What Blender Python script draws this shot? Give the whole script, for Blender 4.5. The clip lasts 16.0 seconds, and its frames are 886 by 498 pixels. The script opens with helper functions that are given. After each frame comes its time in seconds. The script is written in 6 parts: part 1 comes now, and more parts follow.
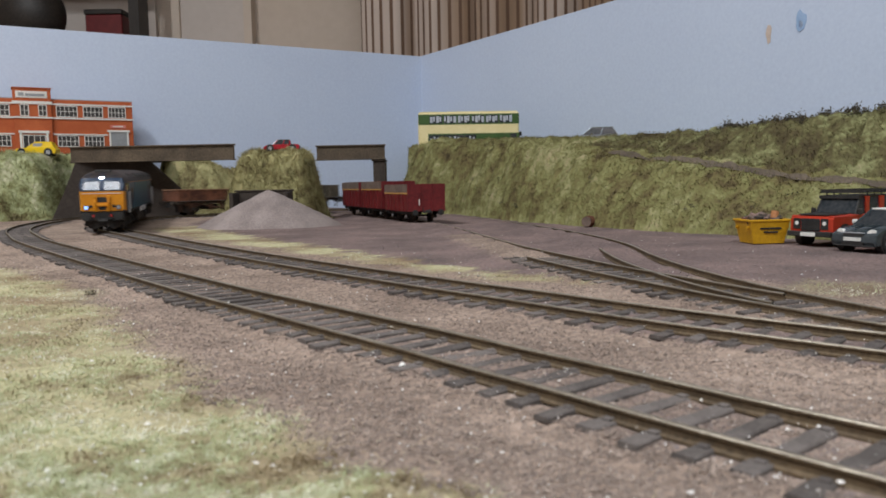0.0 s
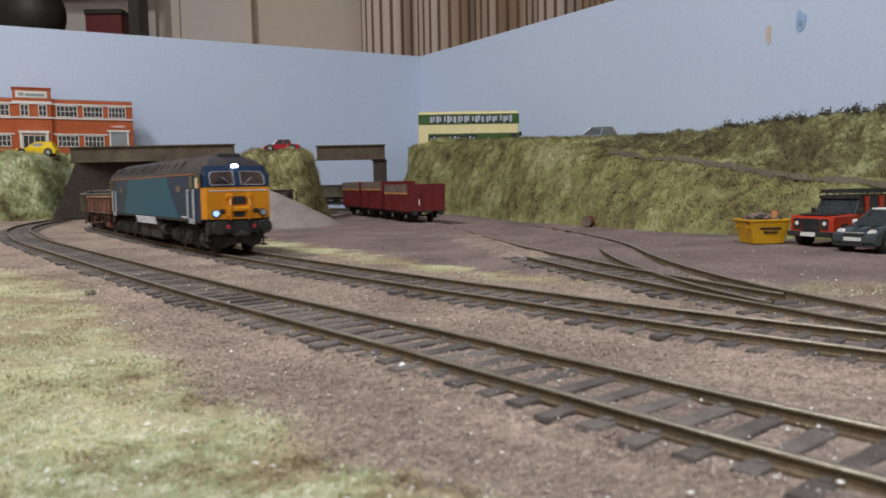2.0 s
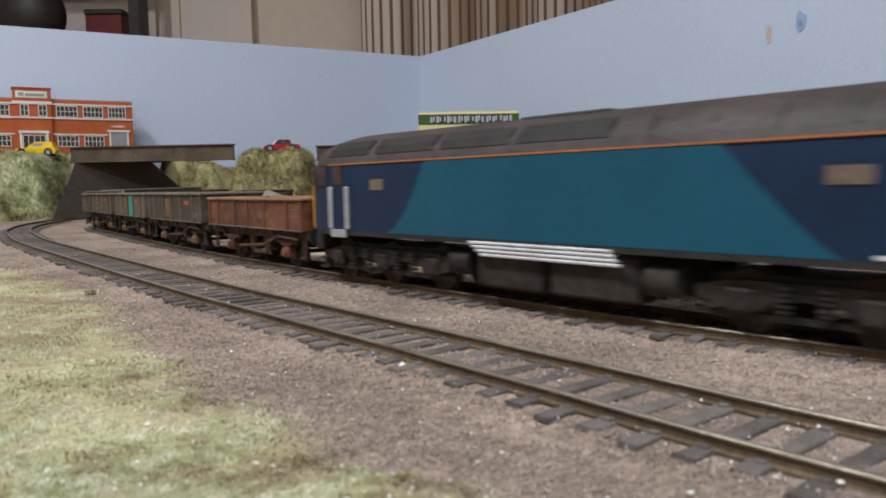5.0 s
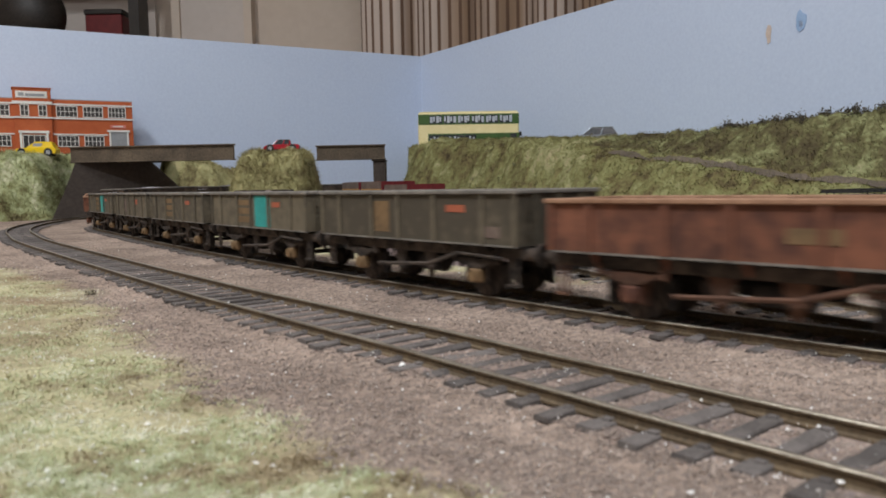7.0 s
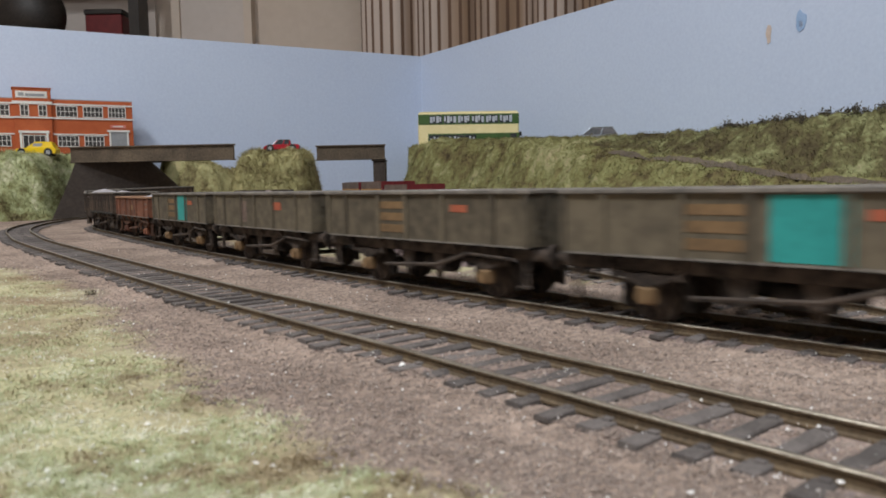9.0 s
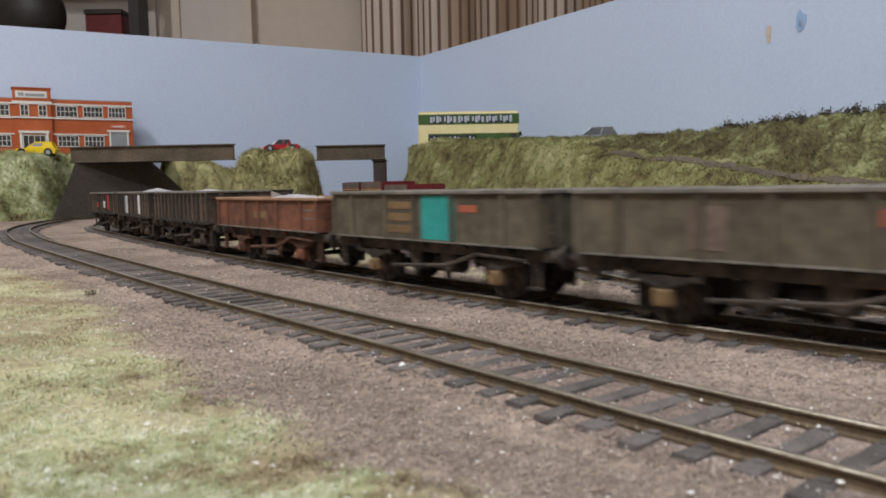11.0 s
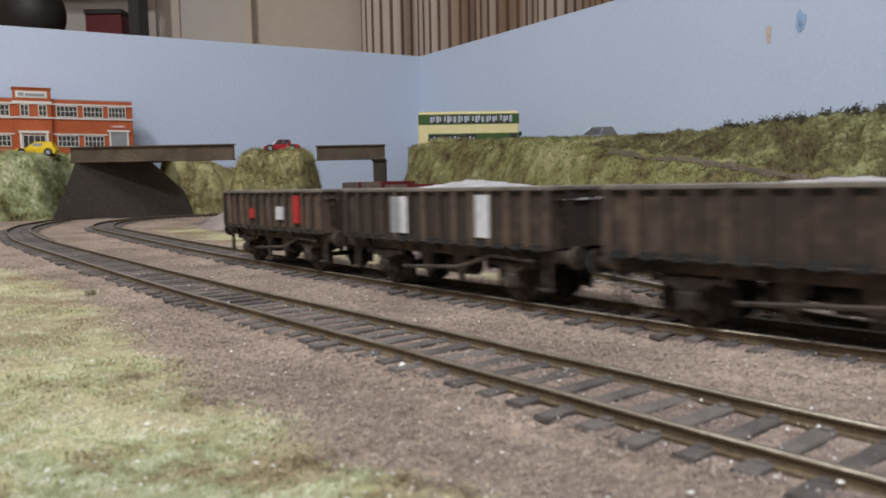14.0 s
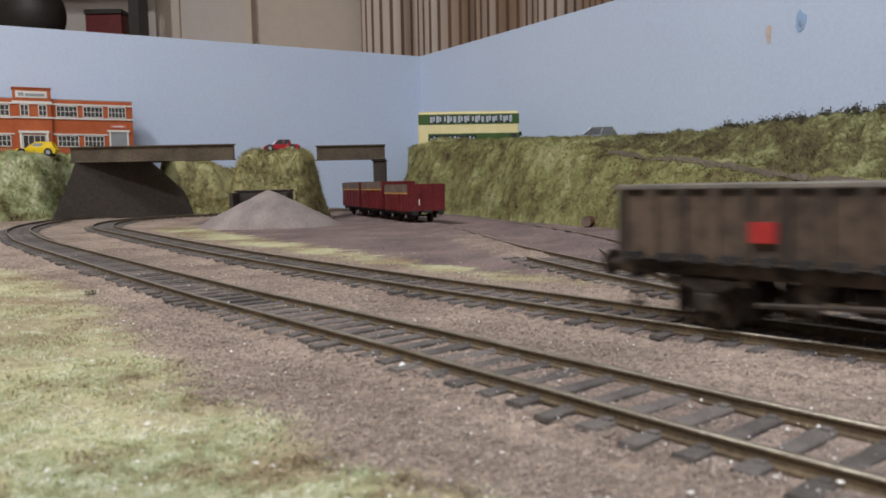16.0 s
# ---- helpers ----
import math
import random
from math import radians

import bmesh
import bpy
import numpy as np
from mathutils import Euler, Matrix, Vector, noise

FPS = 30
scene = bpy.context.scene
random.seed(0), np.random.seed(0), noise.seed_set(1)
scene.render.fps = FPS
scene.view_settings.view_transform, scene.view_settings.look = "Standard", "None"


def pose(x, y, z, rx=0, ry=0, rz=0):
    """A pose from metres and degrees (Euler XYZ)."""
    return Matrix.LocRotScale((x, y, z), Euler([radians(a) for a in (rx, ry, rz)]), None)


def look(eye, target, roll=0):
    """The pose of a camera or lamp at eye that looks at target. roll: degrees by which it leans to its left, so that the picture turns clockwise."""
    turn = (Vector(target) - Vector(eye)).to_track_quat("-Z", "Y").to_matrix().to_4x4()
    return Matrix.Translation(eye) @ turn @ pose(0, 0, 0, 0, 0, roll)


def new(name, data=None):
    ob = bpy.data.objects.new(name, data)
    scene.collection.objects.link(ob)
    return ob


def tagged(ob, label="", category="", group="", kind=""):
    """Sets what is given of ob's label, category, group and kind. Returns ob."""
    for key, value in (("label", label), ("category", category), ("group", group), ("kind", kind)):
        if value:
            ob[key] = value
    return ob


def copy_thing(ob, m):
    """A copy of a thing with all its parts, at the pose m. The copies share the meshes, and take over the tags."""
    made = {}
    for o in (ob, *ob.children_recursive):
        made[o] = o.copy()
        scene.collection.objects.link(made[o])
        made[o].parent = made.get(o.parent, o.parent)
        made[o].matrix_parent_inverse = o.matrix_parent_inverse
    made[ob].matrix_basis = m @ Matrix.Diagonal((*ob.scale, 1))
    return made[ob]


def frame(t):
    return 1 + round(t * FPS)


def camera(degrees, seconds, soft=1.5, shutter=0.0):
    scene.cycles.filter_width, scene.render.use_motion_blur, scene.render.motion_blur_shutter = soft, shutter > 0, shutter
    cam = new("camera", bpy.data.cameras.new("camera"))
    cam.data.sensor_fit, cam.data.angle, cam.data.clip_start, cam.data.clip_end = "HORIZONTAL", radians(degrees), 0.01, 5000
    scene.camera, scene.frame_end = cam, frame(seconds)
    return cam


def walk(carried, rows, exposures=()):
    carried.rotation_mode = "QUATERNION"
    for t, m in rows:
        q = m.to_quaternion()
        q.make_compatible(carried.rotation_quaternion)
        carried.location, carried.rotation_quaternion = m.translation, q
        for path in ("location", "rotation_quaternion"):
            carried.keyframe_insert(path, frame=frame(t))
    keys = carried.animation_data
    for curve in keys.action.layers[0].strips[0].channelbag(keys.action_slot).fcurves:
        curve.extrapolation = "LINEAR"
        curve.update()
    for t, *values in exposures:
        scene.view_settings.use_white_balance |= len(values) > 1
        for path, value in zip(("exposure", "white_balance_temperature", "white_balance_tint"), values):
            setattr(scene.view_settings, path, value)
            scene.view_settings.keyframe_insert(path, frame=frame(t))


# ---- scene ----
cam = camera(60.3, 16.0, 1.7, 0.8)
cam.data.dof.use_dof, cam.data.dof.focus_distance, cam.data.dof.aperture_fstop = True, 0.5, 54.0
EYE = (0.0, 0.0, 0.0313)
TILT = radians(4.827)
SIGHT = (0.0, math.cos(TILT), 0.0313 - math.sin(TILT))
walk(cam, [(0.0, look(EYE, SIGHT, -1.1)), (16.0, look(EYE, SIGHT, -1.1))])

# ---- light: a closed room with a ceiling panel and an added bluish fill ----
world = bpy.data.worlds.new("room_air")
world.use_nodes = True
world.node_tree.nodes["Background"].inputs[0].default_value = (0.75, 0.82, 1.0, 1)
world.node_tree.nodes["Background"].inputs[1].default_value = 0.25
scene.world = world
scene.view_settings.exposure = 0.0


def room_lamp(name, x, y, z, w, d, watts, colour, target):
    data = bpy.data.lights.new(name, "AREA")
    data.shape, data.size, data.size_y, data.energy, data.color = "RECTANGLE", w, d, watts, colour
    ob = new(name, data)
    ob.matrix_world = look((x, y, z), target)
    return ob


room_lamp("ceiling_lamp_light", -0.85, -0.02, 1.40, 0.30, 0.30, 22.5, (0.95, 0.97, 1.0), (-0.85, -0.019, 0))
# Added fill that brightens the near ground and the right-hand board.
room_lamp("added_fill_light", 0.15, -0.8, 1.40, 1.2, 0.3, 27, (0.84, 0.915, 1.0), (0.15, -0.799, 0))

# ---- small builders; lengths inside meshes are millimetres ----
MM = 0.001


def at(x, y, z=0.0, rz=0.0, rx=0.0, ry=0.0):
    return pose(x * MM, y * MM, z * MM, rx, ry, rz)


def box(bm, x0, x1, y0, y1, z0, z1, bevel=0.0):
    vs = [bm.verts.new(p) for p in ((x0, y0, z0), (x1, y0, z0), (x1, y1, z0), (x0, y1, z0), (x0, y0, z1), (x1, y0, z1), (x1, y1, z1), (x0, y1, z1))]
    fs = [bm.faces.new([vs[i] for i in q]) for q in ((3, 2, 1, 0), (4, 5, 6, 7), (0, 1, 5, 4), (1, 2, 6, 5), (2, 3, 7, 6), (3, 0, 4, 7))]
    if bevel:
        bmesh.ops.bevel(bm, geom=list({e for f in fs for e in f.edges}), offset=bevel, segments=1, affect="EDGES")
    return vs


def rod(bm, p, q, r, seg=10, r2=None):
    p, q = Vector(p), Vector(q)
    w = (q - p).normalized()
    u = w.orthogonal().normalized()
    v = w.cross(u)
    rings = []
    for c, rr in ((p, r), (q, r if r2 is None else r2)):
        rings.append([bm.verts.new(c + rr * (math.cos(a) * u + math.sin(a) * v)) for a in (2 * math.pi * i / seg for i in range(seg))])
    for i in range(seg):
        bm.faces.new((rings[0][i], rings[0][(i + 1) % seg], rings[1][(i + 1) % seg], rings[1][i]))
    bm.faces.new(rings[0][::-1])
    bm.faces.new(rings[1])


def loft(bm, rings, closed=True, caps=True):
    rows = [[bm.verts.new(p) for p in r] for r in rings]
    n = len(rows[0])
    for a, b in zip(rows, rows[1:]):
        for i in range(n if closed else n - 1):
            j = (i + 1) % n
            bm.faces.new((a[i], a[j], b[j], b[i]))
    if caps and closed:
        bm.faces.new(rows[0][::-1])
        bm.faces.new(rows[-1])
    return rows


def slab(bm, outline, axis, d0, d1):
    """An outline of (u, v) pairs made thick along an axis: x gives (d, u, v), y gives (u, d, v), z gives (u, v, d)."""
    def put(u, v, d):
        return {"x": (d, u, v), "y": (u, d, v), "z": (u, v, d)}[axis]
    loft(bm, [[put(u, v, d) for u, v in outline] for d in (d0, d1)])


def to_mesh(bm, smooth=False):
    bmesh.ops.recalc_face_normals(bm, faces=bm.faces)
    bmesh.ops.scale(bm, vec=(MM, MM, MM), verts=bm.verts)
    me = bpy.data.meshes.new("mesh")
    bm.to_mesh(me)
    bm.free()
    if smooth:
        me.shade_smooth()
        me.set_sharp_from_angle(angle=radians(38))
    return me


def part(name, bm, material, parent=None, label="", smooth=False):
    me = to_mesh(bm, smooth) if isinstance(bm, bmesh.types.BMesh) else bm
    if not me.materials:
        me.materials.append(material)
    ob = new(name, me)
    ob.parent = parent
    return tagged(ob, label) if label else ob


def thing(name, label, category, m=None, group="", kind=""):
    ob = new(name)
    ob.empty_display_size = 0.01
    if m is not None:
        ob.matrix_basis = m
    return tagged(ob, label, category, group, kind)


def boxes(*rows, bevel=0.0):
    bm = bmesh.new()
    for r in rows:
        box(bm, *r, bevel=bevel)
    return bm


def raw_mesh(verts, faces):
    me = bpy.data.meshes.new("mesh")
    me.from_pydata((np.asarray(verts) * MM).tolist(), [], faces if isinstance(faces, list) else faces.tolist())
    return me


# ---- materials ----
def material(name, low, high, rough=0.7, metal=0.0, fine=900.0, broad=60.0, bump=0.2, third=None, island=False, each=False, spec=0.4, depth=0.0004, emit=0.0, span=(0.38, 0.64), vary=0.5):
    m = bpy.data.materials.new(name)
    m.use_nodes = True
    t = m.node_tree
    n, lk = t.nodes, t.links.new
    b = n["Principled BSDF"]
    b.inputs["Roughness"].default_value = rough
    b.inputs["Metallic"].default_value = metal
    b.inputs["Specular IOR Level"].default_value = spec
    co = n.new("ShaderNodeTexCoord")
    a, c = n.new("ShaderNodeTexNoise"), n.new("ShaderNodeTexNoise")
    for x, s in ((a, fine), (c, broad)):
        x.inputs["Scale"].default_value = s
        x.inputs["Detail"].default_value = 4
        lk(co.outputs["Object"], x.inputs["Vector"])
    mix = n.new("ShaderNodeMath")
    mix.operation = "ADD"
    lk(a.outputs["Fac"], mix.inputs[0])
    lk(c.outputs["Fac"], mix.inputs[1])
    last = mix.outputs[0]
    if island or each:
        rnd = n.new("ShaderNodeNewGeometry") if island else n.new("ShaderNodeObjectInfo")
        k = n.new("ShaderNodeMath")
        k.operation = "MULTIPLY_ADD"
        lk(rnd.outputs["Random Per Island" if island else "Random"], k.inputs[0])
        k.inputs[1].default_value = vary
        k2 = n.new("ShaderNodeMath")
        k2.operation = "SUBTRACT"
        lk(last, k2.inputs[0])
        k2.inputs[1].default_value = vary / 2
        lk(k2.outputs[0], k.inputs[2])
        last = k.outputs[0]
    ramp = n.new("ShaderNodeValToRGB")
    ramp.color_ramp.elements[0].position, ramp.color_ramp.elements[1].position = span
    half = n.new("ShaderNodeMath")
    half.operation = "MULTIPLY"
    half.inputs[1].default_value = 0.5
    lk(last, half.inputs[0])
    ramp.color_ramp.elements[0].color = (*low, 1)
    ramp.color_ramp.elements[1].color = (*high, 1)
    if third:
        e = ramp.color_ramp.elements.new(span[1] + 0.1)
        e.color = (*third, 1)
    lk(half.outputs[0], ramp.inputs[0])
    lk(ramp.outputs[0], b.inputs["Base Color"])
    if bump:
        bp = n.new("ShaderNodeBump")
        bp.inputs["Strength"].default_value = bump
        bp.inputs["Distance"].default_value = depth
        lk(a.outputs["Fac"], bp.inputs["Height"])
        lk(bp.outputs[0], b.inputs["Normal"])
    if emit:
        b.inputs["Emission Color"].default_value = (*high, 1)
        b.inputs["Emission Strength"].default_value = emit
    return m


RAIL_TOP = material("rail_steel", (0.18, 0.152, 0.118), (0.37, 0.325, 0.26), 0.45, 0.55, 1500, 80, 0.05)
RAIL_SIDE = material("rail_rust", (0.065, 0.045, 0.026), (0.150, 0.105, 0.060), 0.75, 0.0, 1200, 90)
SLEEPER = material("sleeper", (0.080, 0.068, 0.062), (0.165, 0.142, 0.130), 0.9, 0, 1400, 150, 0.5, each=True)
GRAIN = material("ballast_grain", (0.18, 0.14, 0.118), (0.39, 0.308, 0.255), 0.9, 0, 600, 24, 0, (0.52, 0.43, 0.37), island=True)
ASHGRAIN = material("ash_grain", (0.145, 0.118, 0.113), (0.24, 0.195, 0.185), 0.9, 0, 600, 24, 0, (0.38, 0.33, 0.31), island=True)
GLITTER = material("bright_grain", (0.7, 0.66, 0.6), (0.95, 0.93, 0.9), 0.35, 0, 500, 40, 0, island=True)
BUSH = material("bush_leaf", (0.040, 0.034, 0.026), (0.105, 0.088, 0.058), 0.8, 0, 300, 40, 0, island=True)


def meadow(name, stops, size, jitter=0.0, bump=0.0, contrast=3.3):
    """Patchy flock: broad and small patches of the given colours; size is the broad patch in millimetres."""
    m = bpy.data.materials.new(name)
    m.use_nodes = True
    n, lk = m.node_tree.nodes, m.node_tree.links.new
    b = n["Principled BSDF"]
    b.inputs["Roughness"].default_value = 0.85
    b.inputs["Specular IOR Level"].default_value = 0.2
    co = n.new("ShaderNodeTexCoord")

    def sums(op, x, y):
        q = n.new("ShaderNodeMath")
        q.operation = op
        for k, v in enumerate((x, y)):
            if isinstance(v, float):
                q.inputs[k].default_value = v
            else:
                lk(v, q.inputs[k])
        return q.outputs[0]
    fields = []
    for scale in (1000 / size, 4200 / size, 15000 / size):
        t = n.new("ShaderNodeTexNoise")
        t.inputs["Scale"].default_value = scale
        t.inputs["Detail"].default_value = 2
        lk(co.outputs["Object"], t.inputs["Vector"])
        fields.append(t.outputs["Fac"])
    f = sums("ADD", sums("MULTIPLY", fields[0], 0.45), sums("ADD", sums("MULTIPLY", fields[1], 0.35), sums("MULTIPLY", fields[2], 0.2)))
    f = sums("ADD", sums("MULTIPLY", sums("SUBTRACT", f, 0.5), contrast), 0.5)
    if jitter:
        g = n.new("ShaderNodeNewGeometry")
        f = sums("ADD", f, sums("MULTIPLY", sums("SUBTRACT", g.outputs["Random Per Island"], 0.5), jitter))
    r = n.new("ShaderNodeValToRGB")
    e = r.color_ramp.elements
    e[0].position, e[0].color = 0.0, (*stops[0], 1)
    e[1].position, e[1].color = 1.0, (*stops[-1], 1)
    for k, c in enumerate(stops[1:-1]):
        e.new((k + 1) / (len(stops) - 1)).color = (*c, 1)
    lk(f, r.inputs[0])
    lk(r.outputs[0], b.inputs["Base Color"])
    if bump:
        bp = n.new("ShaderNodeBump")
        bp.inputs["Strength"].default_value, bp.inputs["Distance"].default_value = bump, 0.0015
        lk(fields[2], bp.inputs["Height"])
        lk(bp.outputs[0], b.inputs["Normal"])
    return m


TURF_TONES = [(0.19, 0.14, 0.075), (0.33, 0.265, 0.155), (0.36, 0.36, 0.19), (0.47, 0.51, 0.29), (0.60, 0.62, 0.42), (0.82, 0.80, 0.66)]
BANK_TONES = [(0.060, 0.045, 0.022), (0.125, 0.098, 0.044), (0.165, 0.148, 0.060), (0.205, 0.20, 0.080), (0.28, 0.27, 0.13), (0.34, 0.29, 0.16)]
# Bank tones made browner and darker; the upper slope's shade is in the colour.
SHADED_TONES = [(0.045, 0.032, 0.018), (0.070, 0.054, 0.027), (0.095, 0.080, 0.037), (0.130, 0.120, 0.052), (0.23, 0.235, 0.110), (0.28, 0.26, 0.14)]
STRAW_TONES = [(0.12, 0.092, 0.042), (0.24, 0.20, 0.095), (0.33, 0.30, 0.14), (0.43, 0.40, 0.20), (0.46, 0.39, 0.20), (0.60, 0.55, 0.34)]
PALE_TONES = [(0.085, 0.070, 0.032), (0.18, 0.155, 0.075), (0.27, 0.27, 0.125), (0.37, 0.40, 0.21), (0.50, 0.51, 0.32), (0.62, 0.58, 0.41)]
BLADE = meadow("grass_fibre", TURF_TONES, 30, 0.4, 0.0, 5.8)
BANKBLADE = meadow("bank_fibre", BANK_TONES, 40, 0.45)
SHADEDBLADE = meadow("shaded_bank_fibre", SHADED_TONES, 40, 0.45)
STRAWBLADE = meadow("straw_fibre", STRAW_TONES, 34, 0.6)
PALEBLADE = meadow("pale_fibre", PALE_TONES, 44, 0.6)
SHADEDSOIL = meadow("shaded_bank_turf", SHADED_TONES, 40, 0.0, 0.5)
BANKSOIL = meadow("bank_turf", BANK_TONES, 40, 0.0, 0.5)
STRAWSOIL = meadow("straw_turf", STRAW_TONES, 34, 0.0, 0.5)
PALESOIL = meadow("pale_turf", PALE_TONES, 44, 0.0, 0.5)
DRYFIBRE = material("dry_fibre", (0.48, 0.38, 0.22), (0.74, 0.66, 0.46), 0.6, 0, 200, 40, 0, island=True)
TRACKSOIL = material("path_earth", (0.085, 0.066, 0.048), (0.155, 0.122, 0.092), 0.95, 0, 700, 40, 0.6)
SKYBOARD = material("sky_blue_paint", (0.49, 0.565, 0.715), (0.55, 0.63, 0.775), 0.55, 0, 300, 3, 0.10, depth=0.0003)
BAREBOARD = material("bare_board", (0.52, 0.42, 0.36), (0.66, 0.55, 0.47), 0.9, 0, 500, 60)
DARKBLUE = material("old_blue_paint", (0.28, 0.41, 0.62), (0.34, 0.47, 0.68), 0.6, 0, 500, 60)
GIRDER = material("girder_brown", (0.055, 0.040, 0.027), (0.135, 0.10, 0.065), 0.8, 0, 500, 45, 0.35)
TUNNEL = material("tunnel_brown", (0.042, 0.032, 0.026), (0.066, 0.052, 0.043), 0.9, 0, 300, 12, 0.06)
BRICK = material("orange_brick", (0.36, 0.075, 0.022), (0.50, 0.125, 0.042), 0.8, 0, 900, 50, 0.2)
WHITE = material("white_trim", (0.62, 0.60, 0.56), (0.78, 0.76, 0.72), 0.6, 0, 700, 60, 0.05)
PANE = material("dark_pane", (0.03, 0.03, 0.03), (0.09, 0.08, 0.08), 0.2, 0, 300, 90, 0)
GREYDOOR = material("grey_shutter", (0.25, 0.26, 0.27), (0.33, 0.34, 0.35), 0.6, 0, 700, 60, 0.05)
BLACK = material("black_plastic", (0.012, 0.012, 0.012), (0.035, 0.033, 0.031), 0.6, 0, 900, 90, 0.1)
GRIME = material("grimy_underframe", (0.020, 0.015, 0.012), (0.090, 0.066, 0.050), 0.85, 0, 500, 90, 0.4, span=(0.42, 0.62))
NAVY = material("navy_paint", (0.005, 0.019, 0.050), (0.009, 0.028, 0.068), 0.38, 0, 900, 40, 0.03, spec=0.3)
TEAL = material("teal_paint", (0.005, 0.070, 0.120), (0.009, 0.092, 0.150), 0.38, 0, 900, 40, 0.03, spec=0.3)
SOOT = material("oily_bogie", (0.010, 0.008, 0.007), (0.046, 0.036, 0.030), 0.75, 0, 500, 90, 0.4, span=(0.42, 0.62))
ROOF = material("grimy_roof", (0.030, 0.024, 0.024), (0.078, 0.062, 0.058), 0.6, 0, 700, 40, 0.1)
YELLOW = material("warning_yellow", (0.54, 0.20, 0.006), (0.68, 0.27, 0.010), 0.4, 0, 700, 60, 0.03)
ORANGE = material("orange_stripe", (0.34, 0.12, 0.04), (0.44, 0.17, 0.055), 0.5, 0, 700, 60, 0)
CABPANE = material("cab_glazing", (0.020, 0.018, 0.020), (0.10, 0.065, 0.055), 0.12, 0, 160, 60, 0)
SILVER = material("dull_silver", (0.33, 0.34, 0.36), (0.52, 0.53, 0.55), 0.45, 0.3, 700, 60, 0.05)
LAMP = material("headlight_lens", (0.9, 0.95, 1), (0.9, 0.95, 1), 0.2, 0, 500, 50, 0, emit=14)
MARKER = material("marker_lens", (0.35, 0.55, 1), (0.30, 0.50, 1), 0.2, 0, 500, 50, 0, emit=1.1)
CABSEAT = material("cab_red", (0.35, 0.05, 0.03), (0.5, 0.09, 0.05), 0.7, 0, 700, 60, 0)
CABYELLOW = material("cab_cream", (0.6, 0.55, 0.25), (0.75, 0.7, 0.35), 0.7, 0, 700, 60, 0)
RUSTIRON = material("rusty_ironwork", (0.040, 0.020, 0.013), (0.145, 0.070, 0.042), 0.85, 0, 400, 80, 0.3)
OLIVE = material("olive_grey_paint", (0.062, 0.050, 0.034), (0.138, 0.112, 0.074), 0.75, 0, 260, 45, 0.15, each=True, span=(0.40, 0.62))
RUST = material("rust_brown_paint", (0.075, 0.030, 0.019), (0.205, 0.078, 0.042), 0.8, 0, 240, 40, 0.2, span=(0.40, 0.60))
UMBER = material("dark_umber_paint", (0.040, 0.028, 0.021), (0.112, 0.077, 0.053), 0.8, 0, 260, 45, 0.2, each=True, span=(0.42, 0.6))
RIM = material("worn_rim", (0.10, 0.09, 0.078), (0.22, 0.195, 0.165), 0.7, 0, 500, 70, 0.15)
RUSTRIM = material("rusty_rim", (0.22, 0.115, 0.065), (0.38, 0.215, 0.13), 0.7, 0, 500, 70, 0.15)
WTEAL = material("teal_patch", (0.02, 0.24, 0.22), (0.03, 0.32, 0.29), 0.6, 0, 500, 70, 0.1)
WSCARLET = material("faded_scarlet_patch", (0.30, 0.075, 0.038), (0.42, 0.12, 0.060), 0.7, 0, 500, 70, 0.1)
WORANGE = material("orange_patch", (0.125, 0.078, 0.038), (0.215, 0.130, 0.060), 0.7, 0, 500, 70, 0.1)
WRED = material("red_patch", (0.32, 0.018, 0.016), (0.44, 0.03, 0.026), 0.7, 0, 500, 70, 0.1)
WWHITE = material("pale_patch", (0.48, 0.48, 0.50), (0.70, 0.70, 0.72), 0.7, 0, 500, 70, 0.1)
STONE = material("grey_stone_load", (0.30, 0.28, 0.29), (0.52, 0.49, 0.50), 0.9, 0, 900, 100, 0.9, island=True)
PILE = material("mauve_gravel", (0.19, 0.155, 0.145), (0.33, 0.275, 0.255), 0.95, 0, 900, 40, 0.8)
MAROON = material("maroon_paint", (0.10, 0.008, 0.010), (0.17, 0.016, 0.018), 0.5, 0, 500, 60, 0.05)
SHEETGREY = material("brown_grey_sheet", (0.11, 0.075, 0.06), (0.19, 0.14, 0.11), 0.8, 0, 500, 60, 0.1)
LINEYEL = material("amber_line", (0.45, 0.22, 0.06), (0.55, 0.30, 0.09), 0.6, 0, 500, 60, 0)
CREAM = material("bus_cream", (0.72, 0.62, 0.32), (0.80, 0.70, 0.40), 0.35, 0, 500, 60, 0)
BUSGREEN = material("bus_green", (0.035, 0.085, 0.020), (0.055, 0.115, 0.03), 0.35, 0, 500, 60, 0)
BUSGLASS = material("bus_glazing", (0.02, 0.025, 0.03), (0.05, 0.055, 0.06), 0.1, 0, 500, 60, 0)
SEATS = material("pale_seats", (0.30, 0.33, 0.38), (0.52, 0.55, 0.60), 0.6, 0, 500, 60, 0)
CARYELLOW = material("car_yellow", (0.72, 0.48, 0.01), (0.80, 0.55, 0.015), 0.3, 0, 500, 60, 0)
CARRED = material("car_red", (0.30, 0.008, 0.018), (0.40, 0.014, 0.026), 0.25, 0, 500, 60, 0)
ROVER = material("orange_red_paint", (0.36, 0.030, 0.014), (0.44, 0.042, 0.02), 0.3, 0, 500, 60, 0)
CARGREY = material("car_grey", (0.05, 0.065, 0.072), (0.08, 0.095, 0.105), 0.22, 0.3, 500, 60, 0)
CARSILVER = material("car_silver", (0.22, 0.24, 0.27), (0.30, 0.32, 0.35), 0.3, 0.4, 500, 60, 0)
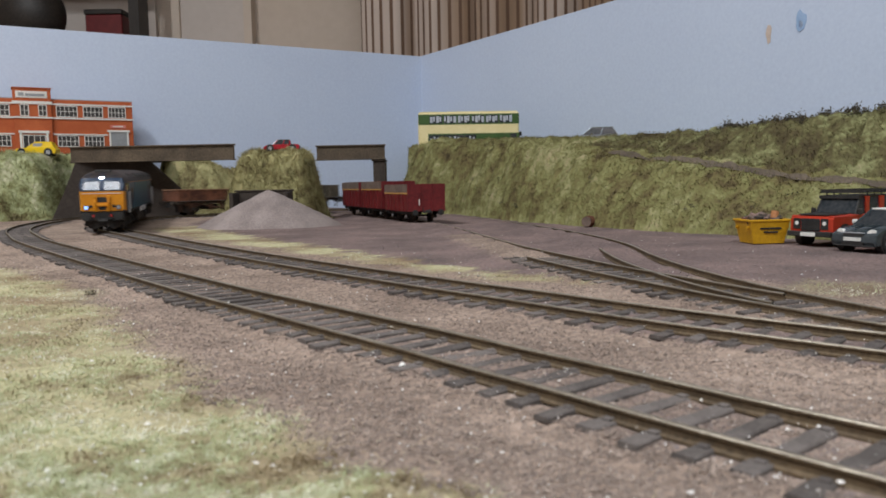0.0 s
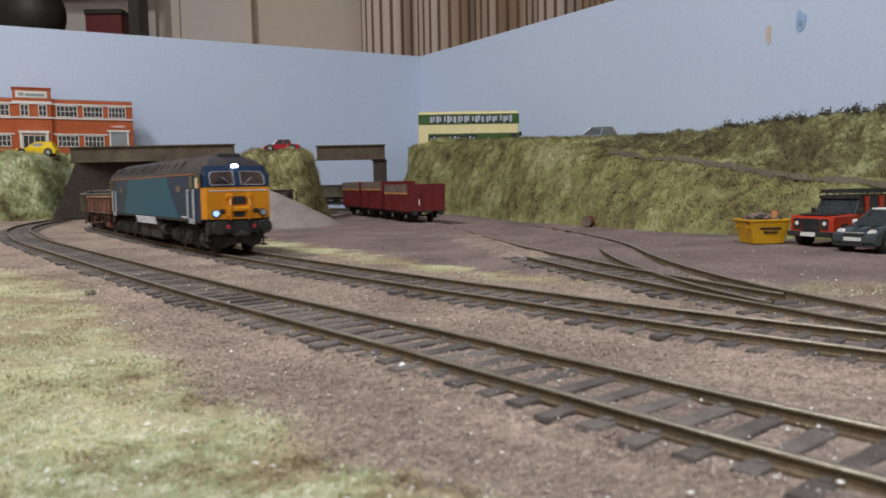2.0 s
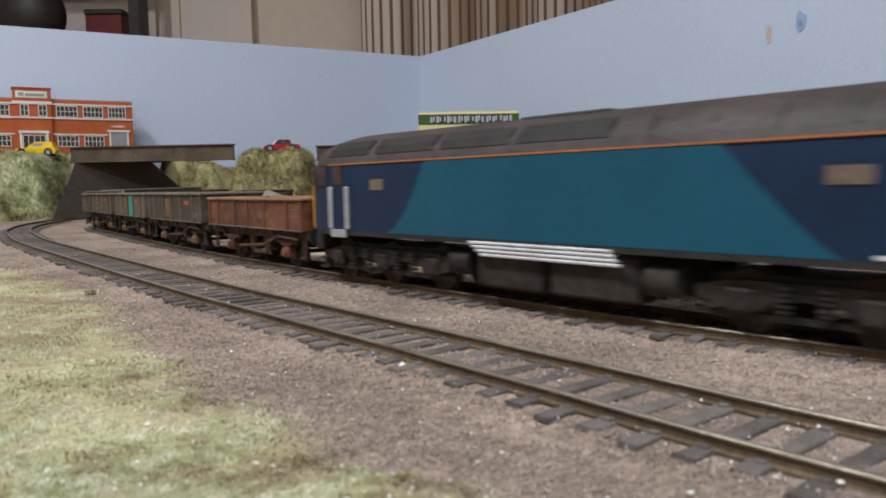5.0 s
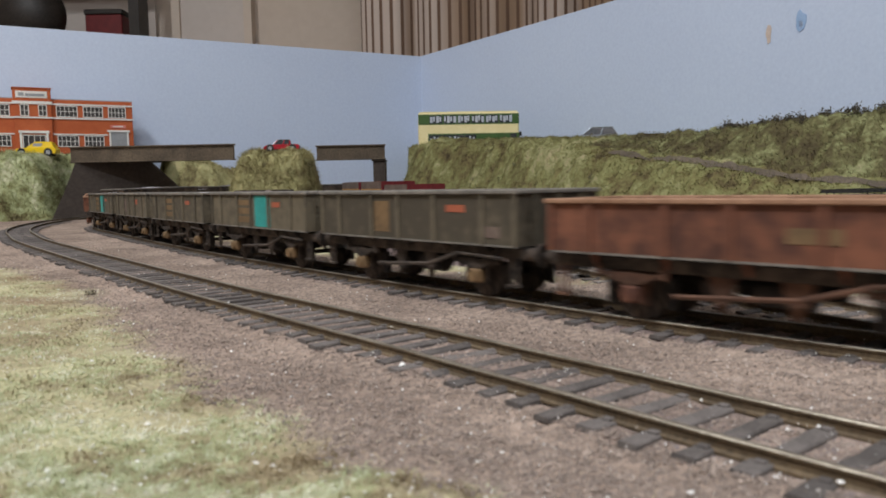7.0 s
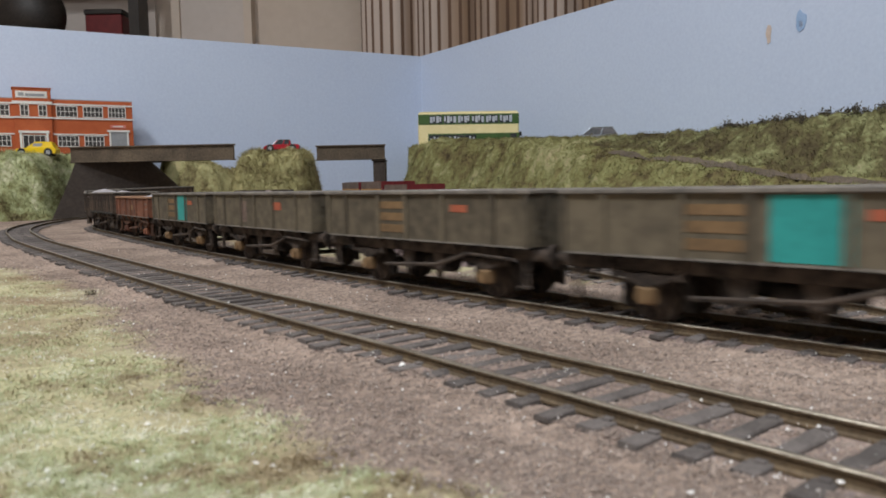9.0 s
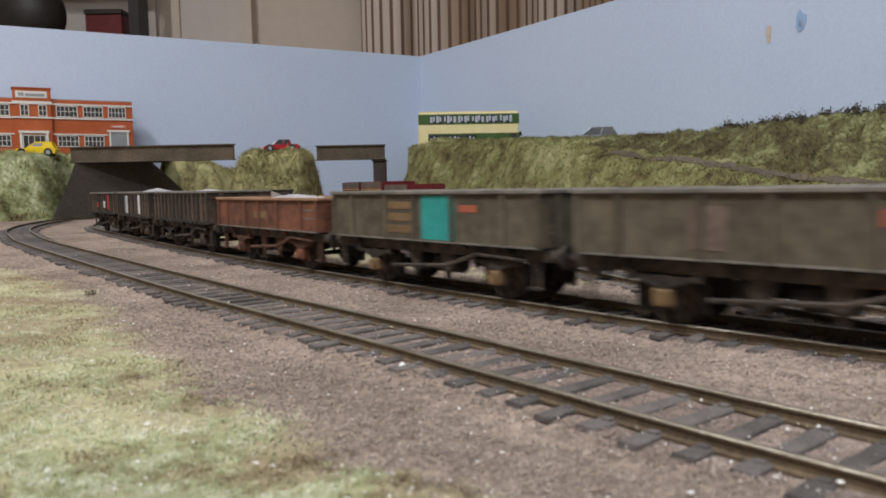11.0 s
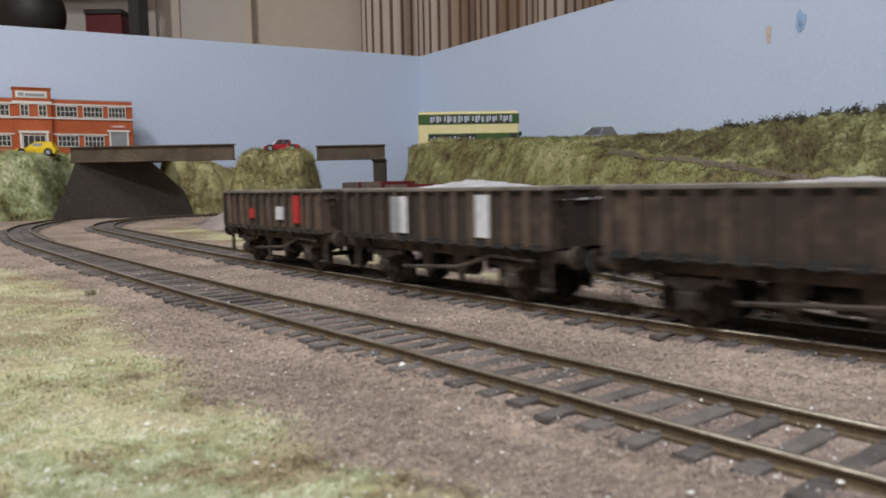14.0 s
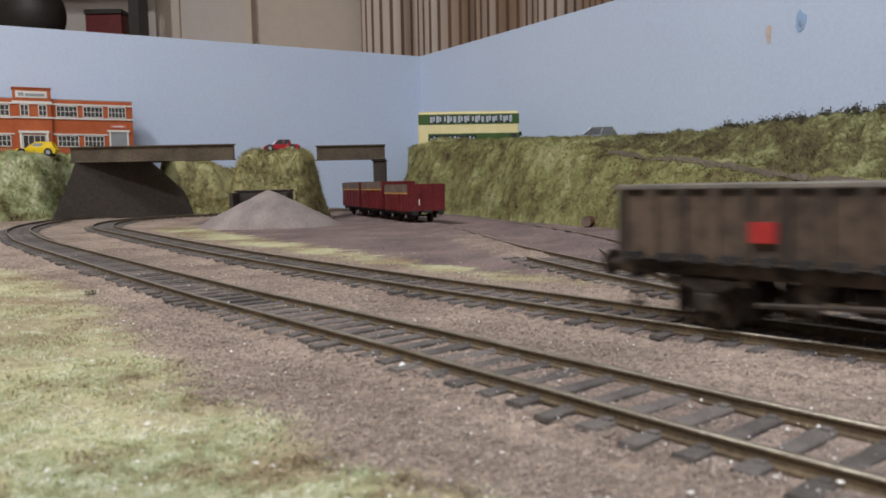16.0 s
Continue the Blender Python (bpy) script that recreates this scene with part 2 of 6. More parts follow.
TYRE = material("tyre_rubber", (0.012, 0.012, 0.012), (0.025, 0.025, 0.025), 0.8, 0, 900, 90, 0)
SKIPYEL = material("skip_yellow", (0.48, 0.25, 0.008), (0.62, 0.34, 0.012), 0.5, 0, 500, 60, 0.1)
RUBBLE = material("rubble", (0.10, 0.07, 0.07), (0.30, 0.20, 0.17), 0.9, 0, 500, 60, 0.2, (0.5, 0.2, 0.06), island=True)
CREAMWALL = material("cream_wall", (0.66, 0.56, 0.47), (0.70, 0.60, 0.51), 0.8, 0, 60, 3, 0.05)
PINKWALL = material("pale_door_paint", (0.62, 0.55, 0.50), (0.66, 0.59, 0.54), 0.6, 0, 60, 3, 0.03)
CEILWHITE = material("ceiling_white", (0.78, 0.77, 0.75), (0.82, 0.81, 0.79), 0.9, 0, 80, 4, 0.05)
CARPET = material("floor_carpet", (0.16, 0.12, 0.09), (0.24, 0.19, 0.15), 0.95, 0, 400, 6, 0.4)
DARKWOOD = material("dark_shelf", (0.015, 0.012, 0.010), (0.035, 0.028, 0.024), 0.5, 0, 200, 20, 0.1)
PLINTH = material("baseboard_ply", (0.35, 0.25, 0.15), (0.48, 0.36, 0.23), 0.8, 0, 120, 10, 0.1)
PLATE = material("pale_plate", (0.55, 0.55, 0.52), (0.7, 0.7, 0.66), 0.5, 0, 500, 60, 0)


def rescale_curve(points, n=12, rounds=30):
    """A smooth line through points (mm)."""
    p = np.array(points, float)
    p = np.vstack([2 * p[0] - p[1], p, 2 * p[-1] - p[-2]])
    out = []
    for i in range(1, len(p) - 2):
        a, b, c, d = p[i - 1:i + 3]
        for t in np.arange(n) / n:
            out.append(0.5 * (2 * b + (c - a) * t + (2 * a - 5 * b + 4 * c - d) * t * t + (3 * b - a - 3 * c + d) * t ** 3))
    out.append(p[-2])
    c = np.array(out)
    for _ in range(rounds):
        c[1:-1] = 0.25 * c[:-2] + 0.5 * c[1:-1] + 0.25 * c[2:]
    return c


def along(c):
    return np.r_[0, np.cumsum(np.linalg.norm(np.diff(c, axis=0), axis=1))]


def resample(c, step):
    s = along(c)
    q = np.linspace(0, s[-1], max(2, int(s[-1] / step) + 1))
    return np.stack([np.interp(q, s, c[:, k]) for k in range(c.shape[1])], 1)


# ---- plan of the lines, rail tops at z = 0 ----
LINE_B = rescale_curve([(760, 1100, 4), (480, 1050, 4), (260, 1010, 4), (150, 985, 4), (40, 965, 4), (-60, 952, 4), (-130, 940, 4), (-185, 915, 4),
                        (-228, 875, 4), (-262, 838, 4), (-293, 802, 4), (-313, 766, 3), (-318, 728, 2), (-306, 686, 0.5), (-280, 641, 0), (-250, 596, 0),
                        (-215, 543, 0), (-170, 474, 0), (-136, 424, 0), (-111, 388, 0), (-69.5, 331, 0), (-39.5, 291, 0), (-16, 261, 0), (-4.5, 246, 0),
                        (11, 227, 0), (19, 218, 0), (32, 201.5, 0), (43.5, 187, 0), (54, 175, 0), (63, 165, 0), (71.5, 156, 0), (84, 143, 0), (105, 122, 0),
                        (140, 90, 0), (190, 45, 0), (260, -15, 0), (420, -140, 0), (620, -330, 0), (780, -560, 0), (880, -860, 0)])
LINE_A = rescale_curve([(-370, 905, 4), (-380, 870, 4), (-393, 820, 3.5), (-393, 750, 2.5), (-376, 682, 1), (-350, 628, 0), (-320, 580, 0),
                        (-285, 523, 0), (-240, 460, 0), (-198, 404, 0), (-150, 340, 0), (-120, 300, 0), (-97, 270, 0), (-65.5, 229, 0), (-43, 202, 0), (-25, 179.5, 0),
                        (-10.5, 162, 0), (1.5, 147, 0), (11, 134.5, 0), (20, 123.5, 0), (26.5, 115, 0), (33, 106.5, 0), (38.5, 99.5, 0), (43, 94, 0), (50.5, 85, 0),
                        (70, 62, 0), (110, 18, 0), (170, -45, 0), (300, -180, 0)])
LINE_C = rescale_curve([(-150, 1030, 0), (-112, 930, -0.5), (-78, 838, -0.7), (-42, 740, -1.0), (-8, 640, -1.5), (16, 484, -1), (31.5, 388, -0.5), (46, 322, 0), (58.5, 276, 0), (71, 240, 0), (81, 212, 0), (90, 190, 0), (99, 169, 0),
                        (112, 148, 0), (140, 112, 0), (200, 50, 0)])
LINE_D = rescale_curve([(0, 850, -1.0), (28, 744, -1.2), (48, 656, -1.2), (74, 516, -0.8), (83, 430, -0.3), (84.5, 380, 0), (81, 336, 0), (79.5, 296, 0), (81.5, 257, 0), (84, 232, 0), (88, 209, 0), (96, 178, 0)])


def offset(c, d):
    t = np.gradient(c, axis=0)
    t /= np.linalg.norm(t[:, :2], axis=1)[:, None]
    o = c.copy()
    o[:, 0] += d * t[:, 1]
    o[:, 1] -= d * t[:, 0]
    return o


def near_line(line, pts):
    """Distance of many points to a line, in plan, and the index of its nearest point."""
    d = np.full(len(pts), 1e9)
    k = np.zeros(len(pts), int)
    for i, c in enumerate(line):
        q = np.hypot(pts[:, 0] - c[0], pts[:, 1] - c[1])
        m = q < d
        d[m], k[m] = q[m], i
    return d, k


def step(a, b, x):
    t = np.clip((x - a) / (b - a), 0, 1)
    return t * t * (3 - 2 * t)


WAVES = [(random.uniform(0, 6.28), random.uniform(0, 6.28), random.uniform(0, 6.28)) for _ in range(7)]


def ripple(x, y, size):
    """Smooth uneven values of about -1 to 1, with features of that many millimetres."""
    z = 0
    for i, (a, p, q) in enumerate(WAVES):
        k = 6.283 / size * (0.6 + 0.25 * i)
        z = z + np.sin(k * (x * math.cos(a) + y * math.sin(a)) + p) * np.sin(k * 0.83 * (y * math.cos(a) - x * math.sin(a)) + q) / (1 + 0.35 * i)
    return z / 2.4


TURF_EDGE = np.array([(40, 10), (60, 5), (79, 1), (98, -16), (119, -34), (160, -63), (281, -138), (351, -205), (420, -300), (700, -620)], float)
STRIP = resample(np.array([(-240, 690), (-195, 606), (-140, 520), (-96, 457), (-36, 366), (3.6, 306), (34, 274), (46, 262)], float), 6)


def zones(x, y):
    """How much each spot is turf, and how much yard ash; the rest is ballast."""
    w = ripple(x, y, 26)
    turf = step(-7, 7, np.interp(y, TURF_EDGE[:, 0], TURF_EDGE[:, 1]) - x + 7 * w + 4 * ripple(x, y, 9))
    d, k = near_line(STRIP, np.c_[x, y])
    width = np.interp(k, [0, len(STRIP) * 0.3, len(STRIP) * 0.75, len(STRIP)], [26, 22, 13, 6])
    strip = step(-5, 5, 0.8 * width - d + 11 * w + 6 * ripple(x, y, 13))
    patch = 0.55 * step(-5, 5, 18 - np.hypot(x - 128, y - 235) + 9 * w)
    line = np.interp(y, [150, 262, 274, 306, 366, 457, 520, 606, 690, 900], [170, 100, 40, 8, -34, -94, -138, -193, -240, -240])
    yard = step(-6, 6, x - line + 5 * w)
    shed = step(-6, 6, 17 - near_line(LINE_B[::3], np.c_[x, y])[0])
    shed = np.maximum(shed, step(-4, 4, 14 - near_line(LINE_C[60::3], np.c_[x, y])[0]))
    bed = np.maximum(0.35 * (near_line(LINE_A[::3], np.c_[x, y])[0] < 12), 0.85 * (near_line(LINE_B[::3], np.c_[x, y])[0] < 13))
    return np.clip(turf + strip + patch, 0, 1) * (1 - shed), np.maximum(yard * (1 - shed), bed)


def ground_z(x, y):
    up = 4.0 * step(690, 800, y) * step(-120, -200, x)
    d = np.minimum(near_line(LINE_A[::3], np.c_[x, y])[0], near_line(LINE_B[::3], np.c_[x, y])[0])
    e = np.minimum(near_line(LINE_C[::3], np.c_[x, y])[0], near_line(LINE_D[::3], np.c_[x, y])[0])
    return -3.4 + 1.05 * step(20, 13, d) + 1.1 * step(22, 12, e) * (1 + 0.8 * step(310, 380, y)) + up + 0.5 * ripple(x, y, 45) + 0.25 * ripple(x, y, 12)


def zone_material():
    m = bpy.data.materials.new("layout_ground")
    m.use_nodes = True
    n, lk = m.node_tree.nodes, m.node_tree.links.new
    b = n["Principled BSDF"]
    b.inputs["Roughness"].default_value = 0.95
    b.inputs["Specular IOR Level"].default_value = 0.2
    co = n.new("ShaderNodeTexCoord")
    at_ = n.new("ShaderNodeVertexColor")
    at_.layer_name = "zone"
    sp = n.new("ShaderNodeSeparateColor")
    lk(at_.outputs[0], sp.inputs[0])
    fine, broad = n.new("ShaderNodeTexNoise"), n.new("ShaderNodeTexNoise")
    fine.inputs["Scale"].default_value, broad.inputs["Scale"].default_value = 750, 24
    fine.inputs["Detail"].default_value = broad.inputs["Detail"].default_value = 5
    grains = n.new("ShaderNodeTexVoronoi")
    grains.inputs["Scale"].default_value = 900
    for x in (fine, broad, grains):
        lk(co.outputs["Object"], x.inputs["Vector"])

    def ramp(src, lo, hi, p0=0.3, p1=0.7):
        r = n.new("ShaderNodeValToRGB")
        r.color_ramp.elements[0].color, r.color_ramp.elements[1].color = (*lo, 1), (*hi, 1)
        r.color_ramp.elements[0].position, r.color_ramp.elements[1].position = p0, p1
        lk(src, r.inputs[0])
        return r.outputs[0]

    def mix(f, a, c, mode="MIX"):
        x = n.new("ShaderNodeMix")
        x.data_type, x.blend_type = "RGBA", mode
        if isinstance(f, float):
            x.inputs[0].default_value = f
        else:
            lk(f, x.inputs[0])
        lk(a, x.inputs[6])
        lk(c, x.inputs[7])
        return x.outputs[2]
    sep = n.new("ShaderNodeSeparateColor")
    lk(grains.outputs["Color"], sep.inputs[0])
    speck = ramp(sep.outputs[0], (0.62, 0.60, 0.58), (1.25, 1.2, 1.15), 0.1, 0.9)
    stone = mix(0.75, ramp(broad.outputs["Fac"], (0.225, 0.171, 0.140), (0.395, 0.31, 0.255)), speck, "MULTIPLY")
    ash = mix(0.55, ramp(broad.outputs["Fac"], (0.14, 0.108, 0.104), (0.26, 0.19, 0.177)), speck, "MULTIPLY")
    turf = mix(0.5, ramp(broad.outputs["Fac"], (0.26, 0.19, 0.12), (0.50, 0.47, 0.29), 0.38, 0.62), speck, "MULTIPLY")
    c = mix(sp.outputs[1], stone, ash)
    c = mix(sp.outputs[0], c, turf)
    lk(c, b.inputs["Base Color"])
    bp = n.new("ShaderNodeBump")
    bp.inputs["Strength"].default_value, bp.inputs["Distance"].default_value = 0.8, 0.0006
    lk(grains.outputs["Distance"], bp.inputs["Height"])
    lk(bp.outputs[0], b.inputs["Normal"])
    return m


def grid(x0, x1, y0, y1, s, height, keep=None):
    xs, ys = np.arange(x0, x1 + s, s), np.arange(y0, y1 + s, s)
    gx, gy = np.meshgrid(xs, ys)
    gx, gy = gx.ravel(), gy.ravel()
    gz = height(gx, gy)
    nx, ny = len(xs), len(ys)
    i = (np.arange(ny - 1)[:, None] * nx + np.arange(nx - 1)[None]).ravel()
    f = np.stack([i, i + 1, i + 1 + nx, i + nx], 1)
    if keep is not None:
        ok = keep(gx, gy)
        f = f[ok[f].all(1)]
        used = np.unique(f)
        new_id = np.full(len(gx), -1)
        new_id[used] = np.arange(len(used))
        f, gx, gy, gz = new_id[f], gx[used], gy[used], gz[used]
    return np.c_[gx, gy, gz], f


v, f = grid(-1000, 1150, -950, 1330, 14, lambda x, y: np.full(len(x), -9.0), lambda x, y: (x < -700) | (x > 540) | (y < 36) | (y > 1240))
v2, f2 = grid(-712, 552, 24, 1252, 4, ground_z)
me = raw_mesh(np.r_[v2, v], np.r_[f2, f + len(v2)])
me.shade_smooth()
tz, yz = zones(v2[:, 0], v2[:, 1])
ca = me.color_attributes.new("zone", "FLOAT_COLOR", "POINT")
buf = np.zeros((len(me.vertices), 4), np.float32)
buf[:len(v2), 0], buf[:len(v2), 1], buf[:, 3] = tz, yz, 1
ca.data.foreach_set("color", buf.ravel())
me.materials.append(zone_material())
tagged(new("ground", me), "brown ballast, mauve ash and dry turf scenery surface", "ground", kind="structure")

table = tagged(part("baseboard", boxes((-1000, 1150, -950, 1330, -48, -11)), PLINTH), "plywood baseboard carrying the model railway", "baseboard", kind="structure")
for lx, ly in ((-950, -900), (1080, -900), (-950, 1280), (1080, 1280)):
    part("leg", boxes((lx, lx + 50, ly, ly + 50, -950, -48)), PLINTH, table)

# ---- backscene boards: one corner, two sky-blue panels ----
CORNER = Vector((-30, 1250))
WAY_L, WAY_R = Vector((-511, -288)).normalized(), Vector((233, -358)).normalized()


def backscene(name, way, length, out):
    t = thing(name, "sky-blue painted backscene board, matt and slightly grainy", "backscene board", kind="structure")
    bm = bmesh.new()
    a, b = CORNER, CORNER + way * length
    o = out * 9
    loft(bm, [[(p.x, p.y, z) for p in (a, b, b + o, a + o)] for z in (-11, 237.7)])
    part("board", bm, SKYBOARD, t)
    return t


OUT_L, OUT_R = Vector((WAY_L.y, -WAY_L.x)), Vector((-WAY_R.y, WAY_R.x))
left_board = backscene("wall_left", WAY_L, 900, OUT_L)
right_board = backscene("wall_right", WAY_R, 1500, OUT_R)


def on_right_board(k, z, d=0.0):
    p = CORNER + WAY_R * k - OUT_R * d
    return (p.x, p.y, z)


def flat_patch(name, mat, parent, k, z, w, h, label, seed):
    rnd = random.Random(seed)
    bm = bmesh.new()
    ring = []
    for i in range(14):
        a = 6.283 * i / 14
        r = rnd.uniform(0.75, 1.1)
        ring.append((k + w * r * math.cos(a), z + h * r * math.sin(a)))
    loft(bm, [[on_right_board(u, q, d) for u, q in ring] for d in (0.2, 0.6)])
    part(name, bm, mat, parent, label)


# ---- room around ----
room = boxes((-2300, 2300, 1990, 2090, -950, 1450))
wall_n = tagged(part("wall_north", room, CREAMWALL), "plain cream plaster room wall", "wall", kind="structure")
tagged(part("wall_south", boxes((-2300, 2300, -1800, -1700, -950, 1450)), CREAMWALL), "plain cream plaster room wall", "wall", kind="structure")
tagged(part("wall_west", boxes((-2400, -2300, -1800, 2090, -950, 1450)), CREAMWALL), "plain cream plaster room wall", "wall", kind="structure")
tagged(part("wall_east", boxes((2300, 2400, -1800, 2090, -950, 1450)), CREAMWALL), "plain cream plaster room wall", "wall", kind="structure")
tagged(part("ceiling", boxes((-2400, 2400, -1800, 2090, 1450, 1500)), CEILWHITE), "plain white ceiling", "ceiling", kind="structure")
tagged(part("floor", boxes((-2400, 2400, -1800, 2090, -1000, -950)), CARPET), "brown carpeted floor", "floor", kind="structure")

# ---- banks ----
def inside(poly):
    p = np.array(poly, float)

    def test(x, y):
        r = np.zeros(len(x), bool)
        for (ax, ay), (bx, by) in zip(p, np.roll(p, -1, 0)):
            c = (ay > y) != (by > y)
            with np.errstate(divide="ignore", invalid="ignore"):
                r ^= c & (x < (bx - ax) * (y - ay) / (by - ay) + ax)
        return r
    return test


FRONT = resample(np.array([(-52, 1075), (-60, 985), (-54, 930), (-34, 895), (11, 846), (62, 713), (116, 584), (156, 506), (180, 469), (232, 398), (300, 310), (400, 190), (560, 0)], float), 5)
BANK_R = [tuple(p) for p in FRONT] + [(780, 0), tuple(CORNER + WAY_R * 20), tuple(CORNER + WAY_R * 2)]


def bank_right_z(x, y):
    d, k = near_line(FRONT, np.c_[x, y])
    d = np.where(inside(BANK_R)(x, y), d, -d)
    fx = FRONT[k][:, 0]
    w = ripple(x, y, 60) * step(-2, 14, d)
    d = d + 5 * w + 2.5 * ripple(x, y, 15) * step(-6, 6, d)
    ledge = np.interp(fx, [-60, 0, 40, 70, 92, 149, 184, 206, 240, 330], [87, 80, 74, 69, 58, 44, 34, 30, 25, 19])
    low = ledge * (0.35 * step(-2, 7, d) + 0.65 * step(3, 36, d)) + 5.5 * step(36, 52, d)
    top = np.interp(fx, [-60, 0, 60, 120, 240, 400], [93, 86, 77, 73, 79, 86])
    high = (top - ledge - 5.5) * step(50, 92, d)
    back = -6 * step(108, 130, d) * (fx >= 75)
    return -6 + 2 * step(-4, 2, d) + low + high + back + (3.2 * ripple(x, y, 24) + 2.4 * ripple(x, y, 10)) * step(-4, 12, d) * (1 - 0.75 * np.exp(-((d - 44) / 8) ** 2) * (fx > 80))


def bank(name, label, poly, height, s=3.5, soil=BANKSOIL):
    x, y = zip(*poly)
    ring = resample(np.array(list(poly) + [poly[0]], float), 4)

    def keep(gx, gy):
        return inside(poly)(gx, gy) | (near_line(ring, np.c_[gx, gy])[0] < 7)
    v, f = grid(min(x) - 8, max(x) + 8, min(y) - 8, max(y), s, height, keep)
    me = raw_mesh(v, f)
    me.shade_smooth()
    me.materials.append(soil)
    tagged(new(name, me), label, "embankment", kind="structure")
    return v, f


def side_bank(poly, wide, top, open_to=1e9):
    ring = resample(np.array(poly + [poly[0]], float), 4)
    ring = ring[ring[:, 1] < open_to]

    def h(x, y):
        d, k = near_line(ring, np.c_[x, y])
        d = np.where(inside(poly)(x, y), d, -d)
        d = d + 2.0 * ripple(x, y, 22) * step(-2, 8, d)
        t = top(x, y) if callable(top) else top
        return -6 + (t + 6) * step(-2, wide, d) + (6.0 * ripple(x, y, 28) + 4.2 * ripple(x, y, 12)) * step(-2, 9, d)
    return h


POLY_L = [(-800, 740), (-560, 795), (-470, 812), (-430, 838), (-420, 880), (-440, 985), (-520, 985), (-640, 915), (-800, 820)]
POLY_C = [(-234, 800), (-216, 782), (-142, 780), (-126, 796), (-126, 866), (-138, 880), (-206, 878)]
POLY_S = [(-345, 905), (-300, 898), (-262, 908), (-226, 940), (-226, 985), (-350, 985)]
bank_r = bank("embankment_right", "rough grassy embankment with scrubby dark bushes", BANK_R, bank_right_z)
face_d, face_k = near_line(FRONT, bank_r[0][bank_r[1][:, 0]])
bank_mesh_r = bpy.data.objects["embankment_right"].data
# Faces above the path take the tones that carry its shade.
bank_mesh_r.materials.append(SHADEDSOIL)
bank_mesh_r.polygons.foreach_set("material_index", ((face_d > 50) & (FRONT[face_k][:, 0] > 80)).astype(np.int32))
bank_l = bank("embankment_left", "pale green grassy embankment beside the bridge", POLY_L, side_bank(POLY_L, 36, 73, 900), soil=PALESOIL)
bank_c = bank("embankment_middle", "steep yellow-green grassy mound between two bridges", POLY_C, side_bank(POLY_C, 22, 68), 2.5, soil=STRAWSOIL)
bank_s = bank("embankment_slope", "shaded grassy slope under the bridge", POLY_S, side_bank(POLY_S, 16, lambda x, y: np.interp(x, [-350, -310, -240, -226], [76, 72, 40, 20]), 960), soil=STRAWSOIL)


def bank_path():
    n, w = len(FRONT), 6
    t = np.gradient(FRONT, axis=0)
    t /= np.linalg.norm(t, axis=1)[:, None]
    side = np.c_[-t[:, 1], t[:, 0]]
    k0 = [i for i in range(n) if 100 < FRONT[i, 0] < 330]
    v = []
    for i in k0:
        for j in range(w):
            v.append(FRONT[i] + side[i] * (39.5 + 1.4 * j + 0.8 * math.sin(i * 0.4)))
    v = np.array(v)
    v = np.c_[v, bank_right_z(v[:, 0], v[:, 1]) + 0.7]
    f = [(a * w + j, a * w + j + 1, (a + 1) * w + j + 1, (a + 1) * w + j) for a in range(len(k0) - 1) for j in range(w - 1)]
    me = raw_mesh(v, f)
    me.shade_smooth()
    me.materials.append(TRACKSOIL)
    tagged(new("embankment_path", me), "narrow worn earth path slanting down the embankment", "path", kind="structure")


bank_path()

# ---- bridges ----
def girder(name, x0, x1, y, z0, z1, label):
    t = thing(name, label, "bridge girder", kind="structure")
    part("web", boxes((x0, x1, y, y + 3, z0 + 1.5, z1 - 1.5)), GIRDER, t)
    part("flange", boxes((x0 - 1, x1 + 1, y - 2.2, y + 5, z1 - 1.5, z1), bevel=0.3), GIRDER, t)
    part("flange", boxes((x0 - 1, x1 + 1, y - 2.2, y + 5, z0, z0 + 1.5), bevel=0.3), GIRDER, t)
    n = max(3, int((x1 - x0) / 20))
    rib = boxes((-0.25, 0.25, y - 0.35, y, z0 + 1.5, z1 - 1.5))
    rib = to_mesh(rib)
    rib.materials.append(GIRDER)
    for i in range(n + 1):
        part("stiffener", rib, GIRDER, t).matrix_basis = at(x0 + 1 + (x1 - x0 - 2) * i / n, 0, 0)


girder("bridge_girder_1", -404, -226, 838, 62.5, 80, "long weathered brown bridge girder")
girder("bridge_girder_2", -145.5, -66, 898, 62, 79.5, "short weathered brown bridge girder")
pier = thing("bridge_pier", "dark brown square pier under the short girder", "pier", kind="structure")
part("shaft", boxes((-80, -66, 899, 925, -5, 60)), TUNNEL, pier)
part("cap", boxes((-81.5, -65, 897, 926, 60, 62), bevel=0.4), TUNNEL, pier)
bm = bmesh.new()
loft(bm, [[(x, y, z) for x, y in ((-405, 846), (-322, 846), (-322, 984), (-424, 984))] for z in (66, 74)])
tagged(part("bridge_deck", bm, TUNNEL), "dark brown bridge deck over the tunnel mouth", "bridge deck", kind="structure")
bm = bmesh.new()
loft(bm, [[(x, y + d, z) for x, y, z in ((-424, 822, -5), (-288, 892, -5), (-300, 886, 30), (-331, 872, 64), (-398, 836, 64), (-410, 830, 30))] for d in (0, 4)])
tagged(part("tunnel_wall", bm, TUNNEL), "plain dark brown retaining wall behind the tracks", "retaining wall", kind="structure")
bm = bmesh.new()
loft(bm, [[(x, y, z) for x, y in ((-660, 905), (-520, 940), (-408, 960), (-408, 1026))] for z in (70, 78)])
tagged(part("road_deck", bm, SLEEPER), "grey roadway at the foot of the backscene", "road", kind="structure")


